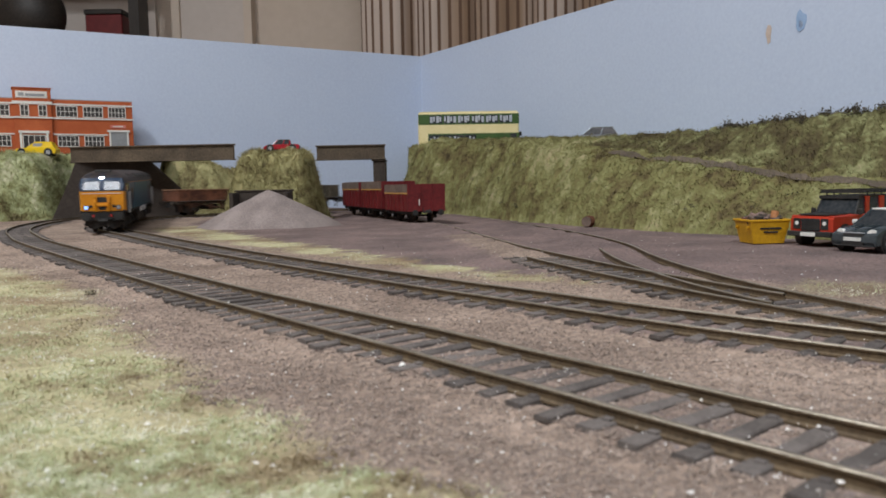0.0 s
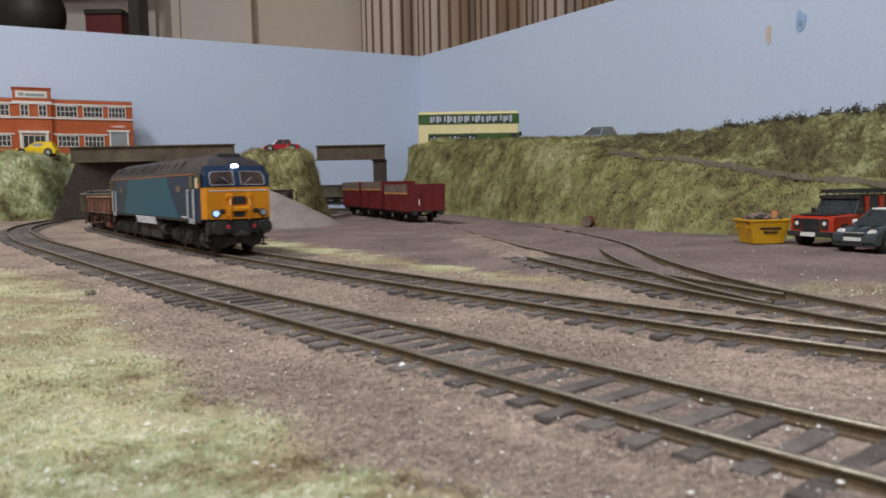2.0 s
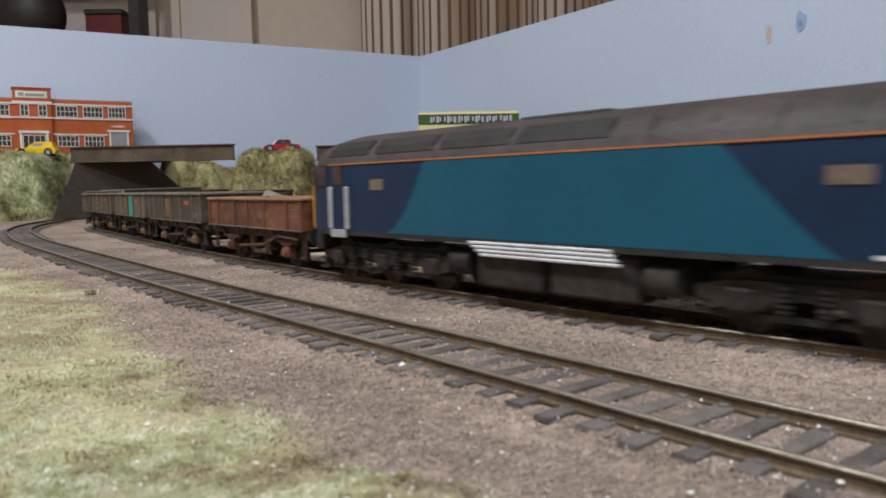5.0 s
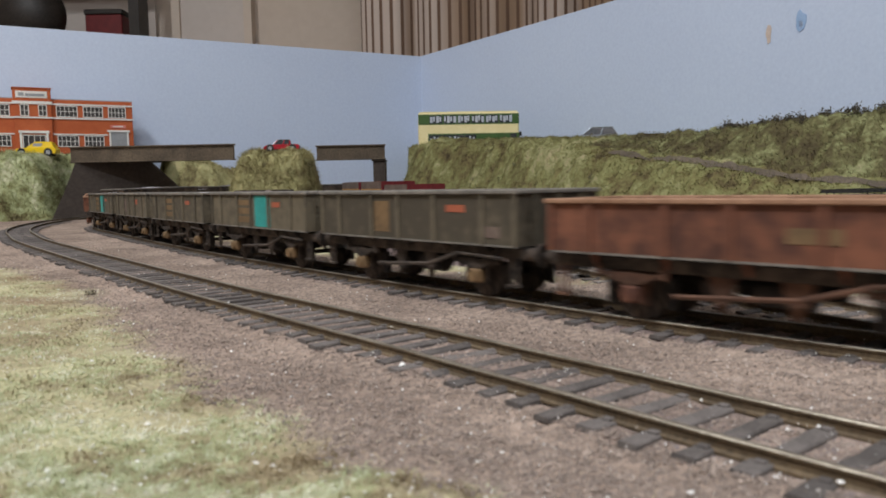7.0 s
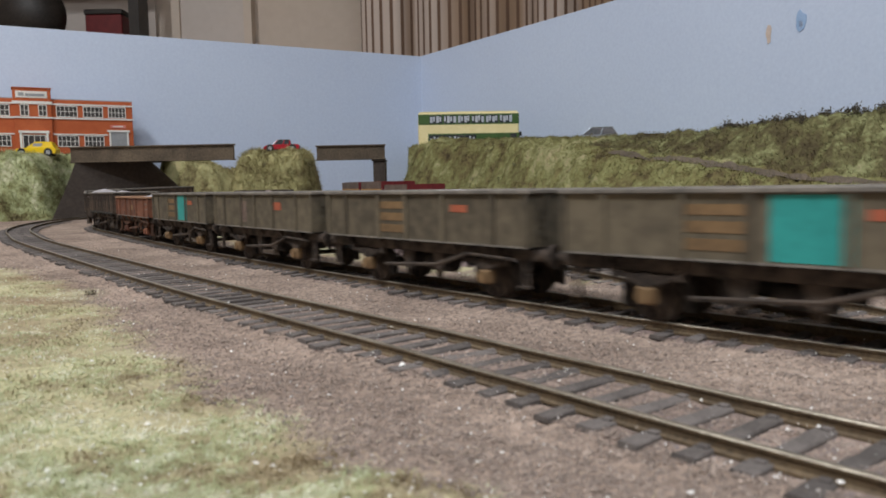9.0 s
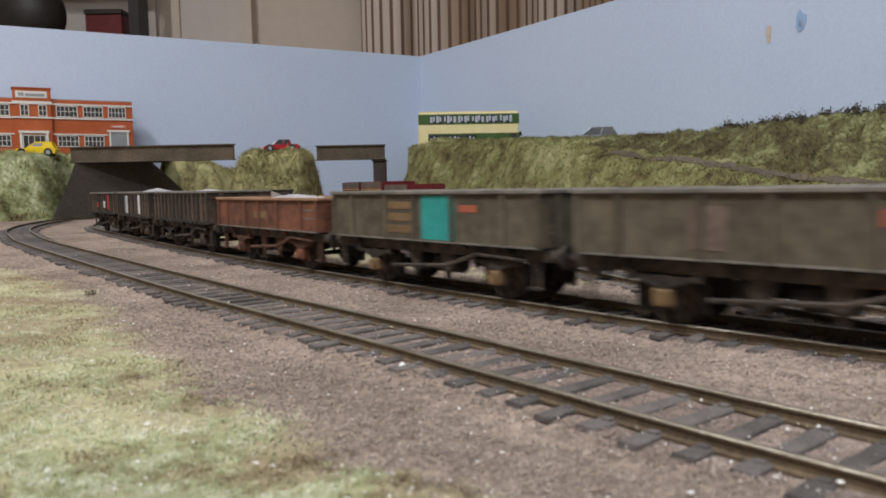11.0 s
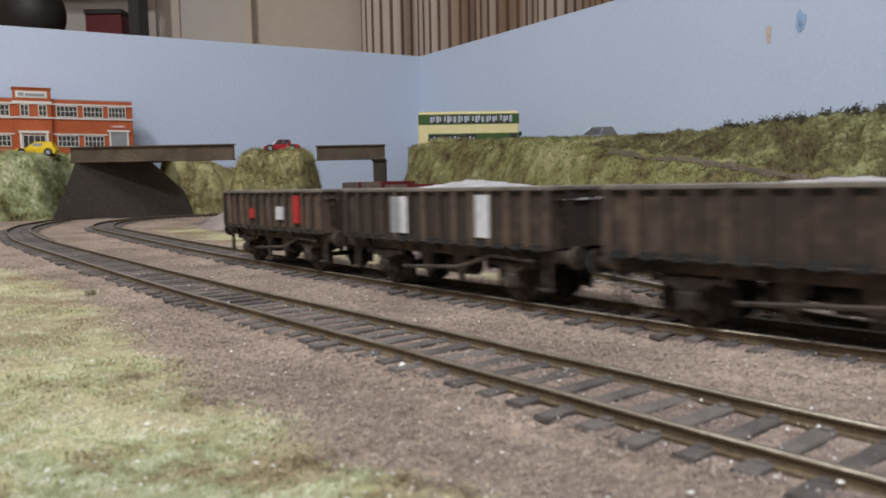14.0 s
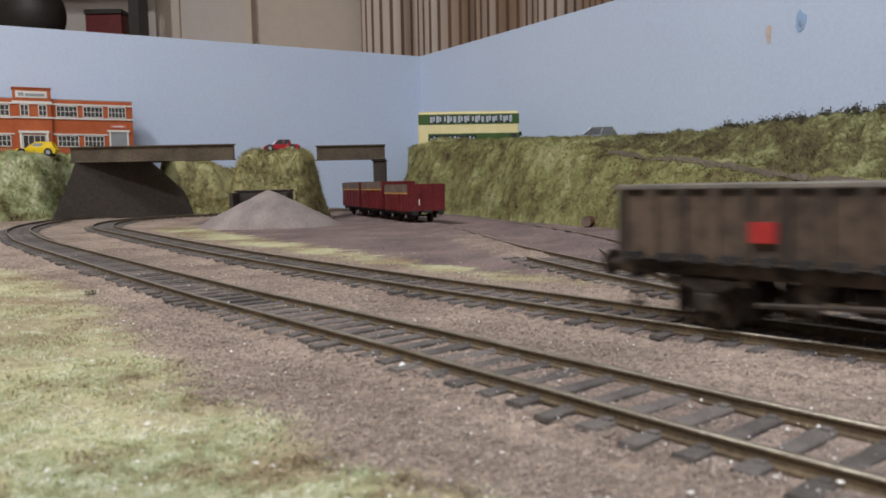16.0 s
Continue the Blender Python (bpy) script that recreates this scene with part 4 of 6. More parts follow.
def open_wagon(label, paint, rim, top, ribs, marks=(), load=0.0, seed=0, patch=WORANGE):
    """A two-axle ballast wagon. marks: (x0, x1, z0, z1, material, label)."""
    t = thing("ballast_wagon", label, "ballast wagon", group="train of ballast wagons")
    b0, w = 15.0, 15.4
    WLEN = 46.0 if ribs > 9 else 48.5
    bm = bmesh.new()
    i_ = 0.7
    iron = RUSTIRON if paint is RUST else GRIME
    loft(bm, [[(x * (WLEN - k), y * (w - k), z) for x, y in ((-1, -1), (1, -1), (1, 1), (-1, 1))] for k, z in ((0, b0), (0, top), (i_, top), (i_, b0 + 0.8))])
    body = part("body", bm, paint, t)
    bm = bmesh.new()
    o = 0.9
    for s in (-1, 1):
        box(bm, -WLEN - o, WLEN + o, min(s * (w - 1.0), s * (w + o)), max(s * (w - 1.0), s * (w + o)), top - 0.3, top + 0.9, bevel=0.25)
        box(bm, min(s * (WLEN - 1.0), s * (WLEN + o)), max(s * (WLEN - 1.0), s * (WLEN + o)), -w + 1.0, w - 1.0, top - 0.28, top + 0.88, bevel=0.25)
    part("top_rim", bm, rim, t, "worn top rim")
    wide = 1.0 if ribs > 9 else 0.75
    rb = boxes((-wide, wide, -(0.9 if ribs > 9 else 0.7), 0.0, b0 + 0.2, top - 0.3), bevel=0.15)
    rb = to_mesh(rb)
    rb.materials.append(paint)
    for s in (-1, 1):
        for x in ([-WLEN + 0.7 + (2 * WLEN - 1.4) * i / ribs for i in range(ribs + 1)] if ribs > 9 else RIBS_AT):
            r = part("rib", rb, paint, body)
            r.matrix_basis = at(x, s * w, 0, 0 if s < 0 else 180)
    for e in (-1, 1):
        for y in (-9, 0, 9):
            r = part("rib", rb, paint, body)
            r.matrix_basis = at(e * WLEN, y, 0, -90 if e < 0 else 90)
        bm = bmesh.new()
        for y in (-12.5, -10.5):
            rod(bm, (e * (WLEN + 0.5), y, 17), (e * (WLEN + 0.5), y, 27), 0.22, 5)
        for z in (18.5, 20.5, 22.5, 24.5):
            rod(bm, (e * (WLEN + 0.5), -12.5, z), (e * (WLEN + 0.5), -10.5, z), 0.2, 5)
        part("ladder", bm, paint, t)
    for s in (-1, 1):
        part("bottom_flange", boxes((-WLEN, WLEN, min(s * (w - 0.4), s * (w + 0.5)), max(s * (w - 0.4), s * (w + 0.5)), b0 - 0.25, b0 + 0.2)), RIM, body)
        part("solebar", boxes((-WLEN - 0.5, WLEN + 0.5, min(s * 11.5, s * 13.2), max(s * 11.5, s * 13.2), 11.4, 14.4), bevel=0.2), GRIME, t)
        for x in (-36, -18, 0, 18, 36):
            bm = bmesh.new()
            slab(bm, [(13.0 * s, 11.6), (15.6 * s, 14.9), (13.0 * s, 14.9)], "x", x - 0.5, x + 0.5)
            part("bracket", bm, paint if paint is RUST else GRIME, t)
        for x in AXLES:
            bm = bmesh.new()
            slab(bm, [(x - 8.5, 11.8), (x + 8.5, 11.8), (x + 3.8, 8.6), (x + 3.2, 3.6), (x + 2.0, 3.6), (x + 1.8, 7.6), (x - 1.8, 7.6), (x - 2.0, 3.6), (x - 3.2, 3.6), (x - 3.8, 8.6)], "y", s * 11.0, s * 11.7)
            guard = part("axle_guard", bm, iron, t)
            bm = bmesh.new()
            box(bm, x - 2.3, x + 2.3, min(s * 11.7, s * 14.2), max(s * 11.7, s * 14.2), 4.2, 8.2, bevel=0.5)
            rod(bm, (x, s * 14.2, 6.2), (x, s * 15.0, 6.2), 1.7, 10)
            part("axle_box", bm, patch if (s < 0) else GRIME, guard)
            bm = bmesh.new()
            for k in range(5):
                box(bm, x - 8.2 + k * 1.3, x + 8.2 - k * 1.3, min(s * 12.2, s * 13.8), max(s * 12.2, s * 13.8), 10.5 - k * 0.5, 10.9 - k * 0.5)
            box(bm, x - 1.0, x + 1.0, min(s * 12.0, s * 14.0), max(s * 12.0, s * 14.0), 8.0, 11.2, bevel=0.2)
            part("leaf_spring", bm, iron, guard)
            for o in (-8.2, 8.2):
                bm = bmesh.new()
                box(bm, x + o - 0.8, x + o + 0.8, min(s * 12.0, s * 14.0), max(s * 12.0, s * 14.0), 9.6, 12.6, bevel=0.3)
                part("spring_hanger", bm, iron, guard)
            for o in (-7.6, 7.6):
                bm = bmesh.new()
                slab(bm, [(x + o - 0.9, 3.4), (x + o + 0.9, 2.6), (x + o + 0.9, 9.6), (x + o - 0.9, 9.2)], "y", s * 7.6, s * 9.6)
                rod(bm, (x + o, s * 8.4, 9.0), (x + o, s * 8.4, 12.2), 0.4, 6)
                part("brake_shoe", bm, SOOT, t)
        bm = bmesh.new()
        rod(bm, (-16, s * 14.0, 6.6), (10, s * 14.0, 8.2), 0.6, 6)
        rod(bm, (10, s * 14.0, 8.2), (24, s * 14.6, 12.2), 0.6, 6)
        rod(bm, (24, s * 14.6, 12.2), (WLEN - 6, s * 14.6, 11.6), 0.5, 6)
        part("brake_lever", bm, iron, t)
        bm = bmesh.new()
        for x in (-6, 9):
            slab(bm, [(x - 3.2, 11.6), (x + 3.2, 11.6), (x + 0.7, 4.0), (x - 0.7, 4.0)], "y", s * 12.0, s * 12.5)
        part("brake_hanger", bm, iron, t)
        bm = bmesh.new()
        box(bm, -12, -6, min(s * 6, s * 10), max(s * 6, s * 10), 5.2, 10.6, bevel=0.6)
        rod(bm, (0, s * 8, 8), (11, s * 8, 8), 2.6, 12)
        part("brake_gear", bm, SOOT, t)
        for x in (-WLEN + 3.0, WLEN - 3.0):
            bm = bmesh.new()
            box(bm, x - 1.8, x + 1.8, min(s * 12.6, s * 14.6), max(s * 12.6, s * 14.6), 4.4, 5.0)
            box(bm, x - 1.4, x - 0.8, min(s * 13.0, s * 13.6), max(s * 13.0, s * 13.6), 4.4, 12.0)
            box(bm, x + 0.8, x + 1.4, min(s * 13.0, s * 13.6), max(s * 13.0, s * 13.6), 4.4, 12.0)
            part("foot_step", bm, iron, t)
    for x0, x1, z0, z1, mm_, lb in marks:
        part("side_mark", boxes((x0, x1, -w - (0.94 if ribs > 9 else 0.12), -w + 0.02, z0, z1)), mm_, body, lb)
    if ribs > 9:
        for s in (-1, 1):
            bm = bmesh.new()
            for i in range(ribs):
                x = -WLEN + 0.7 + (2 * WLEN - 1.4) * (i + 0.5) / ribs
                box(bm, x - 1.9, x + 1.9, min(s * w, s * (w + 1.05)), max(s * w, s * (w + 1.05)), b0 - 0.6, b0 + 1.2)
                box(bm, x - 1.5, x + 1.5, min(s * w, s * (w + 0.2)), max(s * w, s * (w + 0.2)), top - 1.3, top - 0.3)
            tagged(part("slot_band", bm, BLACK, body, "black slotted band"), kind="stuff")
    for x in AXLES:
        wheelset(t, x, WHEEL_SMALL, 6.0)
    bm = boxes((-WLEN, WLEN, -9, 9, 11.5, 13.5))
    part("underframe", bm, BLACK, t)
    buffers(t, WLEN)
    buffers(t, -WLEN)
    if load:
        def heap(x, y):
            a = np.clip(1 - np.abs(x) / 46.5, 0, 1) ** 0.6 * np.clip(1 - np.abs(y) / 14.5, 0, 1) ** 0.6
            return top - 2.6 + load * a + 0.5 * ripple(x + 80 * seed, y, 5)
        v, f = grid(-47, 47, -14.2, 14.2, 0.95, heap)
        me = raw_mesh(v, f)
        part("stone_load", me, STONE, t, "heaped pale grey crushed stone")
    return t


P = 108.0
VEL, HEAD_0 = 110.0, 1400.5
loco = locomotive()
OLV = "weathered olive-grey ballast wagon with broad side panels"
g = [
    open_wagon("rust-brown low-sided ballast wagon with a pale rim", RUST, RUSTRIM, 26.6, 8, [(8, 18, 19, 22, WORANGE, ""), (38, 45, 22.6, 23.1, RIM, ""), (38.5, 45, 20.2, 20.7, RIM, "")], 1.2, patch=RUST),
    open_wagon(OLV, OLIVE, RIM, 28.8, 6, [(-16, -8, 17, 26.5, WORANGE, "faded orange patch"), (20, 28, 23.6, 25.6, WSCARLET, "small faded orange-red patch"), (34, 42, 17, 20, SHEETGREY, "")], 0, seed=1),
    open_wagon("olive-grey ballast wagon with one bright teal panel", OLIVE, RIM, 28.8, 6, [(0.7, 15.7, 15.5, 28.2, WTEAL, "bright teal panel"), (-17, -4, 17, 19.4, WORANGE, "faded orange lettering bar"), (-17, -4, 20.6, 23, WORANGE, ""), (-17, -4, 24.2, 26.4, WORANGE, ""), (18, 25, 23.6, 25.6, WSCARLET, "small faded orange-red patch")], 2.4, seed=2),
    open_wagon(OLV, OLIVE, RIM, 28.8, 6, [(-17, -4, 17, 19.4, WORANGE, "faded orange lettering bar"), (-17, -4, 20.6, 23, WORANGE, ""), (-17, -4, 24.2, 26.4, WORANGE, ""), (18, 25, 23.6, 25.6, WSCARLET, "small faded orange-red patch")], 3.6, seed=3),
    open_wagon(OLV, OLIVE, RIM, 28.8, 6, [(-20, -12, 17, 26, SHEETGREY, ""), (16, 22, 22.6, 25.6, WSCARLET, "small faded orange-red patch")], 0, seed=4),
    open_wagon("olive-grey ballast wagon with one bright teal panel", OLIVE, RIM, 28.8, 6, [(0.7, 15.7, 15.5, 28.2, WTEAL, "bright teal panel"), (-17, -4, 17, 19.4, WORANGE, "faded orange lettering bar"), (-17, -4, 20.6, 23, WORANGE, ""), (-17, -4, 24.2, 26.4, WORANGE, ""), (18, 25, 23.6, 25.6, WSCARLET, "small faded orange-red patch")], 1.6, seed=5),
    open_wagon("rust-brown low-sided ballast wagon carrying grey stone", RUST, RUSTRIM, 26.6, 8, [(-8, 4, 19, 22, WORANGE, ""), (37.5, 45, 22.6, 23.2, RIM, ""), (38.5, 45, 19.6, 20.2, RIM, "")], 4.6, seed=6, patch=RUST),
    open_wagon("dark umber close-ribbed ballast wagon heaped with stone", UMBER, RIM, 29.6, 13, [], 4.4, seed=7, patch=GRIME),
    open_wagon("dark umber close-ribbed wagon with pale repair plates", UMBER, RIM, 29.6, 13, [(-19.5, -14.5, 17, 28, GREYDOOR, "grey repair plate"), (-14.5, -11, 17, 28, WWHITE, "pale repair plate"), (19.5, 25, 17, 28.4, WWHITE, "white repair plate")], 5.6, seed=8, patch=GRIME),
    open_wagon("dark umber close-ribbed wagon with red and white patches", UMBER, RIM, 29.6, 13, [(-17, -12, 19, 23, WRED, "red square patch"), (9, 15, 19, 24, WWHITE, "white square patch"), (24, 29, 18, 28.2, WRED, "red panel")], 0.8, seed=9, patch=GRIME),
]
TRAIN = [(loco, 0.0, 73.0)] + [(w_, 111.0 + 5.5 + P * (i + 0.5), 31.0) for i, w_ in enumerate(g)]


def ride(s, half):
    a, b = on_line(s - half), on_line(s + half)
    m = (a + b) / 2
    d = b - a
    return at(m.x, m.y, m.z, math.degrees(math.atan2(d.y, d.x)), 0, -math.degrees(math.atan2(d.z, d.xy.length)))


# ---- parked wagons on the siding ----
def maroon_wagon(top=36.5):
    t = thing("mineral_wagon", "maroon open mineral wagon with a grey-brown upper side", "wagon", group="wagons on the siding")
    L, w = 39.0, 17.0
    bm = bmesh.new()
    loft(bm, [[(x * (L - k), y * (w - k), z) for x, y in ((-1, -1), (1, -1), (1, 1), (-1, 1))] for k, z in ((0, 10), (0, top), (0.8, top), (0.8, 12))])
    body = part("body", bm, MAROON, t)
    for s in (-1, 1):
        part("upper_side", boxes((-L + 0.6, L - 0.6, min(s * w, s * (w + 0.35)), max(s * w, s * (w + 0.35)), top - 7.2, top - 0.2)), SHEETGREY, body, "grey-brown weathered upper plank")
        part("side_line", boxes((-L + 0.6, L - 0.6, min(s * w, s * (w + 0.45)), max(s * w, s * (w + 0.45)), top - 8.6, top - 7.3)), LINEYEL, body, "amber line")
        for x in (-26, -13, 0, 13, 26):
            part("rib", boxes((x - 0.5, x + 0.5, min(s * w, s * (w + 0.8)), max(s * w, s * (w + 0.8)), 10.5, top - 8.7)), MAROON, body)
        part("solebar", boxes((-L, L, min(s * 11, s * 12.4), max(s * 11, s * 12.4), 7.2, 10)), BLACK, t)
        for x in (-23, 23):
            bm = bmesh.new()
            box(bm, x - 2.4, x + 2.4, min(s * 11, s * 13.6), max(s * 11, s * 13.6), 3.6, 7.4, bevel=0.4)
            box(bm, x - 7, x + 7, min(s * 12, s * 13), max(s * 12, s * 13), 7.4, 8.4)
            part("axle_box", bm, BLACK, t)
            bm = bmesh.new()
            rod(bm, (x, s * 13.6, 5.4), (x, s * 14.2, 5.4), 1.3, 8)
            part("axle_cover", bm, SILVER, t)
        for e in (-1, 1):
            part("end_post", boxes((min(e * L, e * (L + 0.8)), max(e * L, e * (L + 0.8)), s * 5 - 0.5, s * 5 + 0.5, 10.2, top - 0.3)), MAROON, body)
    for e in (-1, 1):
        part("label_bar", boxes((min(e * L, e * (L + 0.3)), max(e * L, e * (L + 0.3)), -6.9, -6.1, 15.5, 20.5)), WHITE, body)
        buffers(t, e * L, BLACK, 9.0, 2.6)
    for x in (-23, 23):
        ob = part("wheelset", WHEEL_SMALL, GRIME, t)
        ob.matrix_basis = at(x, 0, 6.0)
    return t


cs = along(LINE_C)
c_end = float(np.interp(-652, -LINE_C[:, 1], cs))
for i in range(3):
    q = c_end - 44 - i * 88.5
    p_, r_ = ([float(np.interp(q + d, cs, LINE_C[:, k])) for k in range(3)] for d in (-28, 28))
    m = at((p_[0] + r_[0]) / 2, (p_[1] + r_[1]) / 2, (p_[2] + r_[2]) / 2, math.degrees(math.atan2(r_[1] - p_[1], r_[0] - p_[0])))
    if i == 2:
        copy_thing(mw, m)
    else:
        mw = maroon_wagon(33.5 if i == 0 else 36.5)
        mw.matrix_basis = m

# ---- gravel pile and the concrete bin behind it ----
PX, PY = -156.0, 690.0


def pile_z(x, y):
    d = np.hypot((x - PX) / 66, (y - PY) / 46)
    return -5.5 + 33.5 * np.clip(1 - d, 0, 1) ** 0.92 + 2 * step(1.15, 0.9, d) + (0.5 * ripple(x, y, 14) + 0.35 * ripple(x, y, 4)) * step(1.2, 0.8, d)


v, f = grid(PX - 80, PX + 80, PY - 60, PY + 60, 1.6, pile_z, lambda x, y: np.hypot((x - PX) / 74, (y - PY) / 54) < 1)
me = raw_mesh(v, f)
me.shade_smooth()
me.materials.append(PILE)
tagged(new("gravel_pile", me), "conical heap of mauve-grey gravel in the yard", "gravel pile")
bin_ = thing("storage_bin", "low dark concrete storage bin behind the gravel heap", "storage bin", at(-176, 742, -4))
part("back_wall", boxes((-28, 28, 14, 18, 0, 32), bevel=0.6), TUNNEL, bin_)
part("side_wall", boxes((-28, -24, -10, 14, 0, 31.2), bevel=0.6), TUNNEL, bin_)
part("side_wall", boxes((24, 28, -10, 14, 0, 31.2), bevel=0.6), TUNNEL, bin_)
part("coping", boxes((-29, 29, 13, 19, 32, 33.5), bevel=0.4), TUNNEL, bin_)

dr = thing("drum", "pale rusty drum lying at the foot of the embankment", "drum", at(112, 583, 1.2, 62))
bm = bmesh.new()
rod(bm, (-6, 0, 0), (6, 0, 0), 4.0, 18)
part("barrel", bm, RUST, dr, smooth=True)
bm = bmesh.new()
rod(bm, (-6.5, 0, 0), (-6.05, 0, 0), 3.7, 18)
part("lid", bm, SHEETGREY, dr, "pale grey lid")
bm = bmesh.new()
for x in (-2, 2):
    rod(bm, (x - 0.4, 0, 0), (x + 0.4, 0, 0), 4.25, 18)
part("hoop", bm, RUST, dr)


# ---- factory ----
def factory():
    t = thing("factory", "two-storey orange brick factory with white trim", "factory", at(-397, 995, 78, math.degrees(math.atan2(WAY_L.y, WAY_L.x)) - 180))
    W = 300.0
    # x runs from -W (far end) to 0 (visible corner); front faces -y
    part("wall", boxes((-W, 0, 0, 24, 0, 66.5), bevel=0.3), BRICK, t)
    part("centre_wall", boxes((-134, -93, -3.5, 22, 0, 79), bevel=0.3), BRICK, t)
    part("roof", boxes((-W, 0.5, 1.5, 24, 66.5, 67.6)), GREYDOOR, t)
    for z in (60.0, 43.0):
        part("band", boxes((-W, -134.2, -1.2, 0, z, z + 1.9)), WHITE, t)
        part("band", boxes((-92.8, 1.0, -1.2, 0, z, z + 1.9)), WHITE, t)
        part("band", boxes((-135, -92, -4.7, -3.5, z, z + 1.9)), WHITE, t)
    part("band", boxes((-135, -92, -4.6, -3.5, 61.9, 63.5)), WHITE, t)
    part("coping", boxes((-135, -92, -4.5, 22.4, 79, 80)), BRICK, t)

    def window(x0, x1, z0, z1, nx, nz, y=0.0):
        bm = bmesh.new()
        e = 0.9
        for r in ((x0, x1, z1 - e, z1), (x0, x1, z0, z0 + e), (x0, x0 + e, z0, z1), (x1 - e, x1, z0, z1)):
            box(bm, r[0], r[1], y - 0.9, y, r[2], r[3])
        for i in range(1, nx):
            q = x0 + (x1 - x0) * i / nx
            box(bm, q - 0.3, q + 0.3, y - 0.6, y, z0, z1)
        for i in range(1, nz):
            q = z0 + (z1 - z0) * i / nz
            box(bm, x0, x1, y - 0.55, y, q - 0.3, q + 0.3)
        fr = part("window", bm, WHITE, t, "white many-paned window")
        for i in range(nx):
            for j in range(nz):
                part("pane", boxes((x0 + (x1 - x0) * i / nx, x0 + (x1 - x0) * (i + 1) / nx, y - 0.3, y - 0.05, z0 + (z1 - z0) * j / nz, z0 + (z1 - z0) * (j + 1) / nz)), PANE, fr)
    for x0, x1 in ((-29, -8), (-58, -35), (-88, -64), (-162, -138), (-192, -168)):
        window(x0, x1, 45.5, 59.5, 5, 2)
        if x1 < -30:
            window(x0, x1, 9, 23, 5, 2)
    for x0, x1 in ((-107.5, -98), (-127, -117.5)):
        window(x0, x1, 45.5, 59.5, 2, 2, -3.5)
    window(-126, -101, 6, 23, 4, 1, -3.5)
    for a, b in ((-162, -60), (-60, -30)):
        part("sill", boxes((a, min(b, -31), -1.3, 0, 23.5, 25.0)), WHITE, t)
    bm = boxes((-29, -27, -1.4, 0, 0, 28), (-8, -6, -1.4, 0, 0, 28), (-31, -4.5, -1.8, 0, 28, 30.5))
    part("door_frame", bm, WHITE, t)
    door = part("shutter", boxes((-27, -8, -0.5, 0, 0, 28)), GREYDOOR, t, "grey roller shutter")
    for k in range(9):
        part("slat", boxes((-27, -8, -0.8, -0.5, 1 + 3 * k, 3.2 + 3 * k)), GREYDOOR, door)
    part("sign_board", boxes((-27, -9, -0.8, 0, 33, 37)), material("faded_red_sign", (0.5, 0.12, 0.10), (0.65, 0.25, 0.2), 0.6), t)
    part("sign_bar", boxes((-24, -12, -1.0, -0.8, 34.4, 35.6)), WHITE, t)
    part("name_board", boxes((-131, -97, -4.1, -3.5, 67.5, 75.5)), WHITE, t, "pale name board")
    part("name_bar", boxes((-128, -122, -4.4, -4.1, 69.5, 73.5), (-120.5, -100, -4.4, -4.1, 69.5, 72.5)), GREYDOOR, t)
    bm = bmesh.new()
    box(bm, -129, -126.5, -5, -3.5, 0, 28)
    box(bm, -100.5, -98, -5, -3.5, 0, 28)
    box(bm, -130, -97, -5.4, -3.5, 25, 28)
    part("porch", bm, WHITE, t)
    return t


factory()


# ---- road vehicles ----
def wheel(parent, x, y, r, w, rim=SILVER):
    bm = bmesh.new()
    rod(bm, (x, y - w / 2, r), (x, y + w / 2, r), r, 20)
    ty = part("wheel", bm, TYRE, parent, smooth=True)
    s = 1 if y > 0 else -1
    bm = bmesh.new()
    rod(bm, (x, y + s * (w / 2 - 0.1), r), (x, y + s * (w / 2 + 0.15), r), r * 0.62, 16)
    part("rim", bm, rim, ty, smooth=True)
    bm = bmesh.new()
    for i in range(5):
        a = 1.2566 * i
        box(bm, x + r * 0.36 * math.cos(a) - 0.35, x + r * 0.36 * math.cos(a) + 0.35, min(y + s * (w / 2 + 0.12), y + s * (w / 2 + 0.25)), max(y + s * (w / 2 + 0.12), y + s * (w / 2 + 0.25)), r + r * 0.36 * math.sin(a) - 0.35, r + r * 0.36 * math.sin(a) + 0.35)
    part("spoke", bm, BLACK, ty)


